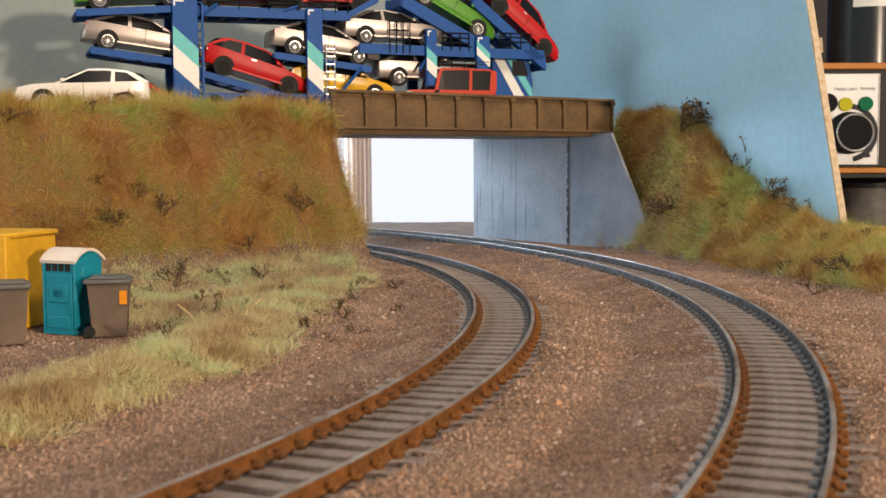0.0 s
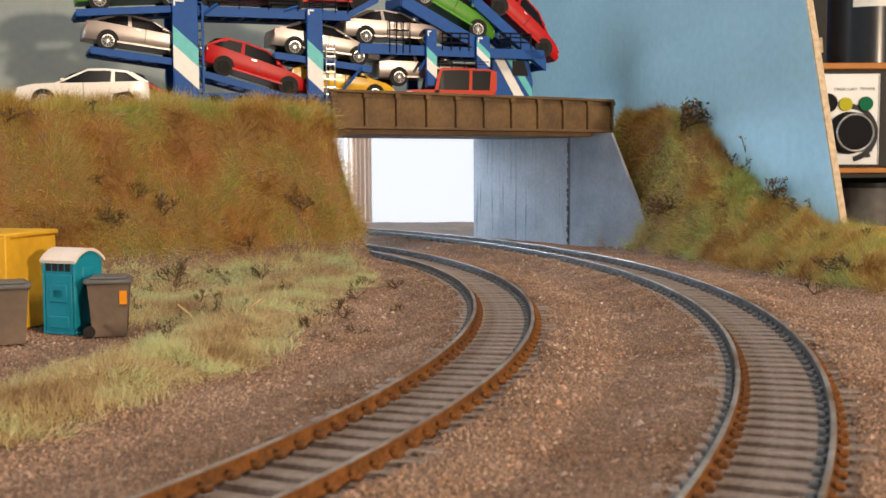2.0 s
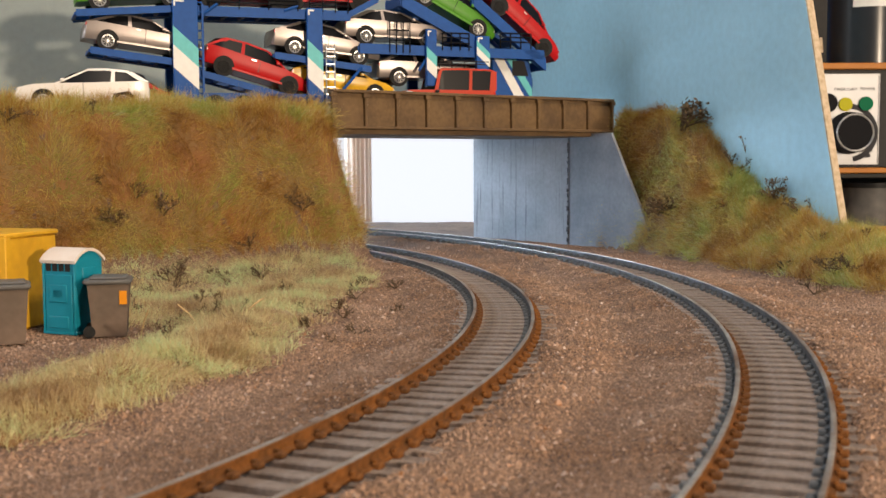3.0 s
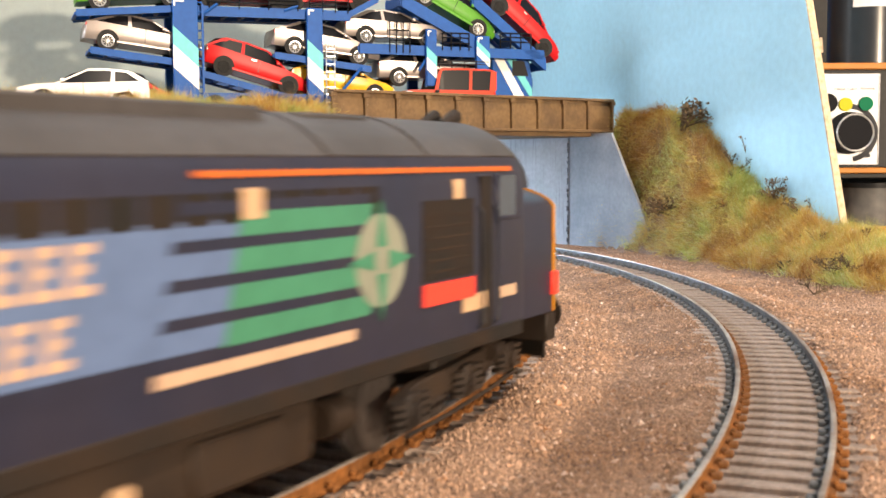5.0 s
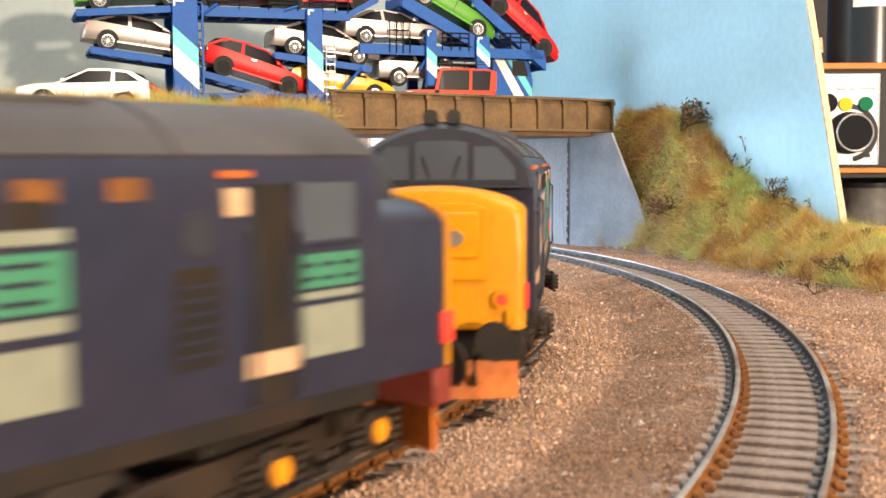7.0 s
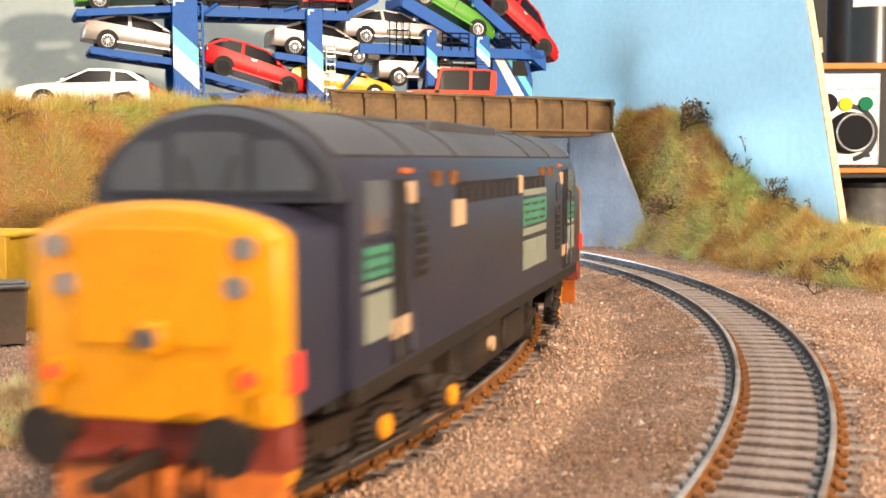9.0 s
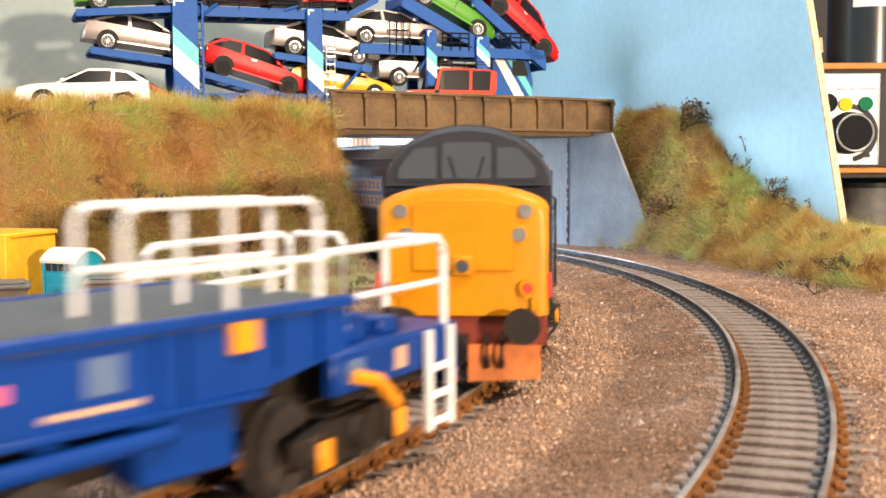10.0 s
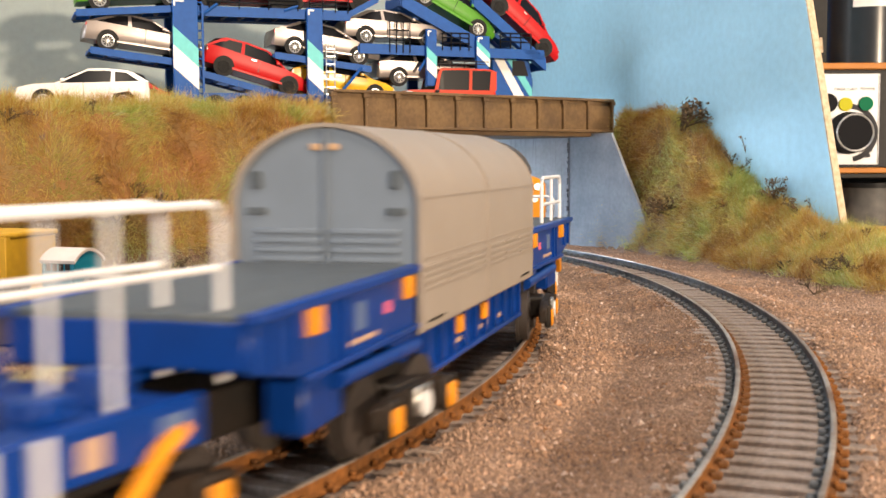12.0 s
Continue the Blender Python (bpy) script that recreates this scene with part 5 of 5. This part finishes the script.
def controller():
    top = thing("train_controller", "black model train controller with a silver front panel", "controller", P(285, 900, 0))
    part("case", new_box(-20, 110, 0.6, 90, 42, 118, 0.8), M_CASE, top)
    panel = part("panel", new_box(-18, 52.5, -0.8, 0.8, 44.6, 114.5, 0.3), M_PANEL, top, "silver printed panel")
    part("panel_border", new_box(51.2, 51.7, -1.0, 0, 45.5, 113.5), M_PRINT, panel)
    for z0, z1 in ((117.6, 122.6), (38.0, 42.2)):
        part("trim", new_box(-22, 112, -3.0, 88, z0, z1, 0.8), M_TRIM, top, "orange-brown wooden edge")
    part("yellow_lamp", new_rod((25.8, -2.8, 91.0), (25.8, 0, 91.0), 5.2, 22, 5.2), M_LEDY, panel, "yellow lamp")
    part("green_lamp", new_rod((41.4, -2.8, 91.4), (41.4, 0, 91.4), 5.4, 22, 5.4), M_LEDG, panel, "green lamp")
    part("switch", new_rod((11.5, -5, 92), (11.5, 0, 92), 7.2, 22), M_KNOB, panel, "black switch")
    k = part("knob", new_rod((29, -15, 69), (29, 0, 69), 15.0, 32, 16.5), M_KNOB, panel, "black knob with a silver rim")
    bm = bmesh.new()
    pipe(bm, [(29 + 13.8 * math.cos(math.pi * q / 16), -15.2, 69 + 13.8 * math.sin(math.pi * q / 16)) for q in range(33)], 0.7, 6)
    part("rim", bm, M_ALLOY, k, "bright rim")
    bm = bmesh.new()
    arc = [(29 + r * math.cos(a), 69 + r * math.sin(a)) for r, rng in ((18.5, range(-8, 11)), (22.5, range(10, -9, -1))) for a in [math.pi * q / 18 for q in rng]]
    prism(bm, arc, -1.15, -0.7, "y")
    part("dial_scale", bm, M_PRINT, panel, "black dial scale")
    part("print_block", new_box(36, 47.5, -1.1, -0.7, 54.5, 59), M_BINLID, panel)
    part("print_bar", new_box(37, 46, -1.1, -0.7, 50, 53), M_PRINT, panel)
    for word, x, z in (("OVERLOAD", 17.0, 101.5), ("POWER", 37.0, 101.7)):
        cu = bpy.data.curves.new("lettering", "FONT")
        cu.body, cu.size, cu.extrude = word, 3.3 * MM, 0.05 * MM
        ob = new("lettering", cu)
        cu.materials.append(M_PRINT)
        ob.parent = panel
        ob.matrix_local = P(x, -1.0, z, 90, 0, 0)
    return top


controller()


def shelf():
    top = thing("equipment_shelf", "dark shelf unit with an orange-brown lower rail", "shelf", P(285, 905, 0))
    part("board", new_box(-30, 260, 0, 180, 34, 37.9, 0.5), M_CASE, top)
    part("back_panel", new_box(-30, 260, 176, 180, -60, 400, 0.3), M_CASE, top)
    part("side_panel", new_box(-36, -30, 20, 180, -60, 400, 0.3), mat("wood_upright", (0.30, 0.19, 0.10), 0.6, colour2=(0.22, 0.13, 0.07), scale=0.05), top, "brown wooden upright")
    part("lower_rail", new_box(-30, 260, -4, 60, -20, -4, 1.0), M_TRIM, top, "orange-brown rail")
    part("foot", new_box(-30, 260, 60, 176, -60, -30, 0.5), M_CASE, top)
    return top


shelf()
bottle = thing("dark_bottle", "large dark bottle with a white label on the controller", "bottle", P(339, 935, 122.6))
part("body", new_rod((0, 0, 0), (0, 0, 120), 30, 40), M_DARKCAN, bottle)
bm = bmesh.new()
loft(bm, [[(30.3 * math.cos(a), 30.3 * math.sin(a), z) for z in (44, 100)] + [(29.5 * math.cos(a), 29.5 * math.sin(a), z) for z in (100, 44)] for a in [math.radians(230 + 6 * q) for q in range(14)]])
lab = part("paper_label", bm, M_STRIPE, bottle, "white paper label")
tool = thing("wooden_clamp", "small wooden clamp with dark jaws", "clamp", P(297, 925, 122.6))
part("block", new_box(-6, 5, -4, 4, 0, 10, 0.8), M_CASE, tool)
part("arm", new_prism([(-5, 10), (4, 10), (3, 22), (1, 22), (-1, 15), (-3, 20), (-5, 20)], -2, 2, "y", 0.3), M_BOARD, tool)
tub = thing("blue_box", "blue plastic box on the shelf", "box", P(300, 1010, 122.6))
part("body", new_box(-22, 12, -15, 15, 0, 70, 1.5), M_TRUCK, tub)
part("lid", new_box(-23, 13, -16, 16, 69, 74, 1.0), M_TRUCK, tub)
jar = thing("grey_jar", "grey cylinder standing in the dark shelf", "jar", P(345, 935, -30))
part("body", new_rod((0, 0, 0), (0, 0, 56), 22, 32), M_BINLID, jar)
part("lid", new_rod((0, 0, 56), (0, 0, 60), 22.8, 32), M_CASE, jar)

# curtain and window seen under the bridge
M_CURTAIN = mat("beige_curtain", (0.55, 0.46, 0.38), 0.9, colour2=(0.48, 0.40, 0.33), scale=0.01)
nt = M_CURTAIN.node_tree
tr = nt.nodes.new("ShaderNodeBsdfTranslucent")
tr.inputs[0].default_value = (0.80, 0.70, 0.62, 1)
mx = nt.nodes.new("ShaderNodeMixShader")
mx.inputs[0].default_value = 0.75
nt.links.new(nt.nodes["Principled BSDF"].outputs[0], mx.inputs[1])
nt.links.new(tr.outputs[0], mx.inputs[2])
nt.links.new(mx.outputs[0], nt.nodes["Material Output"].inputs[0])
bm = bmesh.new()
pts = [(-138 + 1.5 * i, 1640 + 8 * math.sin(i * 0.75)) for i in range(26)]
loft(bm, [[(x, y, z) for x, y in pts] + [(x, y + 3, z) for x, y in reversed(pts)] for z in (-260, 1010)], caps=True)
tagged(finish("curtain", bm, M_CURTAIN), "beige folded curtain beside the window", "curtain")


# ---------------------------------------------------------------- stones, grass, shrubs
def grass_material(name, dry):
    m = bpy.data.materials.new(name)
    m.use_nodes = True
    nt = m.node_tree
    b = nt.nodes["Principled BSDF"]
    b.inputs["Roughness"].default_value = 0.36
    b.inputs["Specular IOR Level"].default_value = 0.5
    tc = nt.nodes.new("ShaderNodeTexCoord")
    n = nt.nodes.new("ShaderNodeTexNoise")
    n.inputs["Scale"].default_value, n.inputs["Detail"].default_value = 42.0, 4.0
    nt.links.new(tc.outputs["Object"], n.inputs["Vector"])
    spread = nt.nodes.new("ShaderNodeMapRange")
    spread.inputs[1].default_value, spread.inputs[2].default_value = 0.33, 0.67
    nt.links.new(n.outputs["Fac"], spread.inputs[0])
    geo = nt.nodes.new("ShaderNodeNewGeometry")
    add = nt.nodes.new("ShaderNodeMath")
    add.operation = "MULTIPLY_ADD"
    add.inputs[1].default_value, add.inputs[2].default_value = 0.56, -0.26
    nt.links.new(geo.outputs["Random Per Island"], add.inputs[0])
    tot = nt.nodes.new("ShaderNodeMath")
    nt.links.new(spread.outputs[0], tot.inputs[0])
    nt.links.new(add.outputs[0], tot.inputs[1])
    ramp = nt.nodes.new("ShaderNodeValToRGB")
    cols = [(0.0, (0.24, 0.10, 0.018)), (0.24, (0.44, 0.225, 0.042)), (0.46, (0.58, 0.39, 0.10)), (0.70, (0.55, 0.48, 0.13)), (0.95, (0.32, 0.38, 0.07))]
    if dry:
        cols = [(0.0, (0.32, 0.20, 0.09)), (0.25, (0.52, 0.38, 0.19)), (0.50, (0.66, 0.55, 0.30)), (0.74, (0.62, 0.62, 0.31)), (0.96, (0.54, 0.66, 0.33))]
    while len(ramp.color_ramp.elements) < len(cols):
        ramp.color_ramp.elements.new(0.5)
    for e, (p, c) in zip(ramp.color_ramp.elements, cols):
        e.position, e.color = p, (*c, 1)
    nt.links.new(tot.outputs[0], ramp.inputs[0])
    nt.links.new(ramp.outputs[0], b.inputs["Base Color"])
    thin = nt.nodes.new("ShaderNodeBsdfTranslucent")
    nt.links.new(ramp.outputs[0], thin.inputs[0])
    blend = nt.nodes.new("ShaderNodeMixShader")
    blend.inputs[0].default_value = 0.3
    nt.links.new(b.outputs[0], blend.inputs[1])
    nt.links.new(thin.outputs[0], blend.inputs[2])
    nt.links.new(blend.outputs[0], nt.nodes["Material Output"].inputs[0])
    return m


M_GRASS = grass_material("static_grass", False)
M_DRY = grass_material("pale_dry_grass", True)
M_TWIG = mat("dark_twig", (0.070, 0.050, 0.026), 0.8, colour2=(0.15, 0.095, 0.05), scale=0.2, per="island")
rng = np.random.default_rng(7)


# the ground's height and grass cover, tabled every 2 mm
GX0, GY0, GSTEP, GNX, GNY = -240.0, 80.0, 2.0, 271, 331
TAB_Z = np.array([[ground_z(GX0 + GSTEP * i, GY0 + GSTEP * j) for i in range(GNX)] for j in range(GNY)])
TAB_G = np.array([[grass_amount(GX0 + GSTEP * i, GY0 + GSTEP * j) for i in range(GNX)] for j in range(GNY)])
TAB_B = np.array([[bank_left(GX0 + GSTEP * i, GY0 + GSTEP * j) if GX0 + GSTEP * i < 40 else 0.0 for i in range(GNX)] for j in range(GNY)])


def lookup(tab, x, y):
    u = np.clip((x - GX0) / GSTEP, 0, GNX - 1.001)
    v = np.clip((y - GY0) / GSTEP, 0, GNY - 1.001)
    i, j = u.astype(int), v.astype(int)
    a, b = u - i, v - j
    return (tab[j, i] * (1 - a) + tab[j, i + 1] * a) * (1 - b) + (tab[j + 1, i] * (1 - a) + tab[j + 1, i + 1] * a) * b


def unit(v):
    return v / (np.linalg.norm(v, axis=1, keepdims=True) + 1e-9)


def scatter(x0, x1, y0, y1, count, want):
    """Plan places drawn with a likelihood."""
    xs, ys = np.zeros(0), np.zeros(0)
    while len(xs) < count:
        x, y = rng.uniform(x0, x1, 60000), rng.uniform(y0, y1, 60000)
        k = rng.random(60000) < want(x, y)
        xs, ys = np.append(xs, x[k]), np.append(ys, y[k])
    return xs[:count], ys[:count]


def blades(name, material, label, x0, x1, y0, y1, count, want, length, width=0.24, lean=0.9):
    """Single fibres of static grass as one mesh."""
    x, y = scatter(x0, x1, y0, y1, count, want)
    z = lookup(TAB_Z, x, y)
    n = unit(np.stack([(z - lookup(TAB_Z, x + 2, y)) / 2, (z - lookup(TAB_Z, x, y + 2)) / 2, np.ones(count)], 1))
    comb = np.stack([np.sin(x * .19 + 2 * np.sin(y * .13)), np.sin(y * .21 + 2 * np.sin(x * .11)), np.sin(x * .16 - y * .14 + z * .2)], 1)
    d = unit(n * 0.7 + rng.normal(0, 0.5, (count, 3)) * lean + 0.55 * comb + (0, 0, 0.2))
    clump = 1 + 0.35 * np.sin(x * .33 + 1.5 * np.sin(z * .3)) * np.sin(y * .29 + z * .25)
    L = length * rng.uniform(0.45, 1.45, (count, 1)) * clump[:, None]
    side = unit(np.cross(d, rng.normal(0, 1, (count, 3))))
    p = np.stack([x, y, z - 0.2], 1)
    w = width * rng.uniform(0.7, 1.3, (count, 1))
    mid = p + d * L * 0.55
    tip = p + d * L + rng.normal(0, 0.28, (count, 3)) * L * 0.5 - L * (0, 0, 0.10)
    V = np.stack([p - side * w / 2, p + side * w / 2, mid - side * w * .4, mid + side * w * .4, tip], 1).reshape(-1, 3)
    k = np.arange(count) * 5
    F = np.stack([k, k + 1, k + 3, k + 2], 1).tolist() + np.stack([k + 2, k + 3, k + 4], 1).tolist()
    return tagged(raw(name, V, F, material), label, "grass", kind="stuff")


def grow(x, y):
    return lookup(TAB_G, x, y)


blades("bank_grass", M_GRASS, "tufted olive and ochre static grass on the bank", -235, 5, 385, 640, 150000, lambda x, y: grow(x, y) * (lookup(TAB_B, x, y) > 12), 7.4, 0.15, 1.15)
blades("bank_grass_right", M_GRASS, "tufted olive and ochre static grass beside the backdrop", 85, 290, 330, 720, 95000, grow, 6.4, 0.15, 1.15)
blades("bank_top_grass", M_DRY, "long pale fibres along the bank's top edge", -235, -40, 380, 575, 9000, lambda x, y: lookup(TAB_B, x, y) > 66, 7.0, 0.13, 0.9)
blades("bank_foot_grass", M_DRY, "pale straw fibres over the side bank", 95, 290, 330, 640, 42000, lambda x, y: grow(x, y) * (lookup(TAB_Z, x, y) < 66), 5.0, 0.14, 1.2)
blades("verge_grass", M_DRY, "pale dry static grass on the verge", -170, 0, 130, 560, 85000, lambda x, y: grow(x, y) * (lookup(TAB_B, x, y) < 14), 3.6, 0.13, 1.2)


def stones(name, label, x, y, z, size, material):
    count = len(x)
    shape = np.array([(1, 0, 0), (0, 1, 0), (-1, 0, 0), (0, -1, 0), (0, 0, 1), (0, 0, -1)], float)
    faces = np.array([(0, 1, 4), (1, 2, 4), (2, 3, 4), (3, 0, 4), (1, 0, 5), (2, 1, 5), (3, 2, 5), (0, 3, 5)])
    s = size * rng.lognormal(0, 0.4, (count, 1, 1))
    q = shape[None] * s * rng.uniform(0.6, 1.25, (count, 1, 3)) + rng.normal(0, 0.16, (count, 6, 3)) * s
    a = rng.uniform(0, 6.28, (count, 1))
    c, n = np.cos(a), np.sin(a)
    q = np.stack([q[..., 0] * c - q[..., 1] * n + x[:, None], q[..., 0] * n + q[..., 1] * c + y[:, None], q[..., 2] + z[:, None] + 0.15 * s[:, 0]], 2)
    F = (faces[None] + (np.arange(count) * 6)[:, None, None]).reshape(-1, 3)
    return tagged(raw(name, q.reshape(-1, 3), F, material), label, "ballast", kind="stuff")


def bare(x, y):
    """Likelihood of a ballast grain: none on rails, few between sleepers, thinner with distance."""
    k = (1 - 0.9 * grow(x, y)) * (lookup(TAB_Z, x, y) < 12) * np.clip(130 / y, 0.12, 1.0) * (np.abs(x + 0.02 * y) < 0.46 * y)
    for c, R in ((C1, R1), (C2, R2)):
        o = np.abs(np.hypot(x - c[0], y - c[1]) - R)
        k = k * (np.abs(o - 8.65) > 2.2) * np.where(o < 8, 0.12, 1.0)
    return k


bx, by = scatter(-160, 200, 90, 730, 250000, bare)
stones("ballast_stones", "loose reddish brown ballast grains", bx, by, lookup(TAB_Z, bx, by), 0.215, M_STONE)
bx, by = scatter(-160, 200, 100, 730, 9000, bare)
stones("pale_grit", "scattered paler and rusty grit among the ballast", bx, by, lookup(TAB_Z, bx, by) + 0.1, 0.30, M_GRIT)


def shrub(x, y, z, size, seed, spiky=False):
    """A dry twiggy sprig with a few leaf flecks."""
    r = random.Random(seed)
    bm = bmesh.new()

    def branch(p, d, L, rad, depth):
        q = p + d * L
        pipe(bm, [p, p + d * L * .5 + Vector((r.uniform(-.1, .1), r.uniform(-.1, .1), r.uniform(-.05, .1))) * L, q], rad, 3)
        if depth:
            for _ in range(r.choice((2, 3, 3))):
                nd = (d + Vector((r.uniform(-1, 1), r.uniform(-1, 1), r.uniform(-.5, .8)))).normalized()
                branch(p + (q - p) * r.uniform(.4, 1.0), nd, L * r.uniform(.5, .8), rad * .7, depth - 1)
        else:
            for _ in range(2):
                o = q + Vector((r.uniform(-1, 1), r.uniform(-1, 1), r.uniform(-1, 1))) * size * .08
                e = Vector((r.uniform(-1, 1), r.uniform(-1, 1), r.uniform(-1, 1))).normalized() * size * .07
                g = Vector((r.uniform(-1, 1), r.uniform(-1, 1), r.uniform(-1, 1))).normalized() * size * .05
                bm.faces.new([bm.verts.new(o), bm.verts.new(o + e), bm.verts.new(o + e + g), bm.verts.new(o + g)])
    for _ in range(5 if spiky else 4):
        d = Vector((r.uniform(-1, 1), r.uniform(-1, .6), r.uniform(.1, .9))).normalized()
        branch(Vector((0, 0, 0)), d, size * r.uniform(.35, .6), size * .030, 3 if size > 9 else 2)
    ob = finish("dry_shrub", bm, M_TWIG, smooth=0)
    ob.matrix_world = P(x, y, z - .3)
    return tagged(ob, "dry dark twiggy shrub in the grass", "shrub", group="shrubs")


SHRUBS = [(-105.2, 452.4, 2.1, 12), (-84.7, 503.4, 12.7, 8), (-134.3, 475.2, 25.5, 10), (-117.5, 487.9, 28.3, 11), (-64.0, 528.0, 28.1, 11), (-146.0, 487.6, 72.2, 8), (-173.4, 463.8, 67.9, 10), (-73.8, 471.3, 1.1, 9), (-18.4, 445.2, -0.2, 7), (-14.4, 382.8, -0.5, 5), (124.5, 606.0, 72.4, 24), (117.1, 599.5, 51.5, 15), (143.4, 570.2, 44.2, 15), (155.0, 541.0, 30.0, 14), (161.0, 524.0, 26.0, 12), (155.9, 450.4, -0.1, 13), (135.4, 420.9, -0.4, 9), (-76.5, 380.2, 0.2, 6), (-50.7, 307.8, 1.8, 4), (-30.9, 314.6, -0.5, 4), (-25.2, 331.0, -0.6, 5), (-70.4, 294.8, 3.2, 7), (-59.9, 261.4, 1.9, 5), (-44.5, 370.5, 1.2, 5), (-127.8, 482.4, 35.7, 8), (-140.4, 477.8, 41.7, 6), (-33.3, 471.3, -0.3, 5), (143.8, 484.5, 2.2, 6), (175.6, 480.9, 11.9, 8)]
for i, (x, y, z, s) in enumerate(SHRUBS):
    shrub(x, y, ground_z(x, y) + (0.5 if s > 6 else 0.2), s, 40 + i, s > 12)
pick = random.Random(5)
for i in range(34):
    x, y = pick.uniform(-112, -28), pick.uniform(335, 480)
    if math.hypot(x - C1[0], y - C1[1]) < 470:
        shrub(x, y, ground_z(x, y) + 0.2, pick.uniform(3.0, 6.5), 200 + i)
for i in range(12):
    y = pick.uniform(400, 600)
    x = 134 + (600 - y) * 0.12 + pick.uniform(-6, 12)
    shrub(x, y, ground_z(x, y) + 0.2, pick.uniform(3.5, 8), 300 + i)

# stray straws in the yard
for i, (x, y, dx, dy, dz) in enumerate(((-93, 262, 1, 24, 0.6), (-84, 318, 4, -6, 9), (-70, 330, -7, 4, 6), (-60, 345, 6, 2, 5))):
    bm = bmesh.new()
    pipe(bm, [(0, 0, 0.3), (dx * .5, dy * .5, dz * .6 + .4), (dx, dy, dz + .3)], 0.22, 4)
    ob = finish("straw", bm, M_STRAW)
    ob.matrix_world = P(x, y, ground_z(x, y))
    tagged(ob, "single pale dry straw lying on the ground", "straw", group="straws")


# ---------------------------------------------------------------- movement
def train_at(t):
    """Arc length of the first locomotive's centre along the inner curve, mm, at t seconds."""
    return -126.0 + 96.0 * (t - 6.5) + 13.0 + 12.0 * (1 - smooth_step(6.9, 9.2, t)) - 4.5 * smooth_step(7.2, 8.8, t) + 3.5 * smooth_step(10.4, 11.5, t) + 8.0 * smooth_step(11.2, 12.4, t)


def on_curve(s, half, z=RAIL):
    """Pose of a vehicle whose two pivots, 2 * half apart, ride on the inner curve."""
    a = s / R1
    r = R1 * math.cos(half / R1)
    return P(C1[0] + r * math.cos(a), C1[1] + r * math.sin(a), z, 0, 0, math.degrees(a) + 90)


TIMES = [i * 0.1 for i in range(121)]


def motions():
    for ob, bogies, back, half in ((loco_a, bogies_a, 0, 74.5), (loco_b, bogies_b, 253.5, 74.5), (wagon_a, bogies_w, 551, 94)):
        walk(ob, [(t, on_curve(train_at(t) - back, half)) for t in TIMES])
        for bogie, x, wheels, r in bogies:
            swing = math.degrees(x / R1)
            across = R1 * (math.cos(x / R1) - math.cos(half / R1))
            m = P(x, -across, 0, 0, 0, swing)
            walk(bogie, [(0, m), (12.0, m)])
            for w in wheels:
                base = w.location.copy()
                walk(w, [(t, Matrix.Translation(base) @ pose(0, 0, 0, 0, (math.degrees(train_at(t) / r)) % 360, 0)) for t in TIMES])


motions()
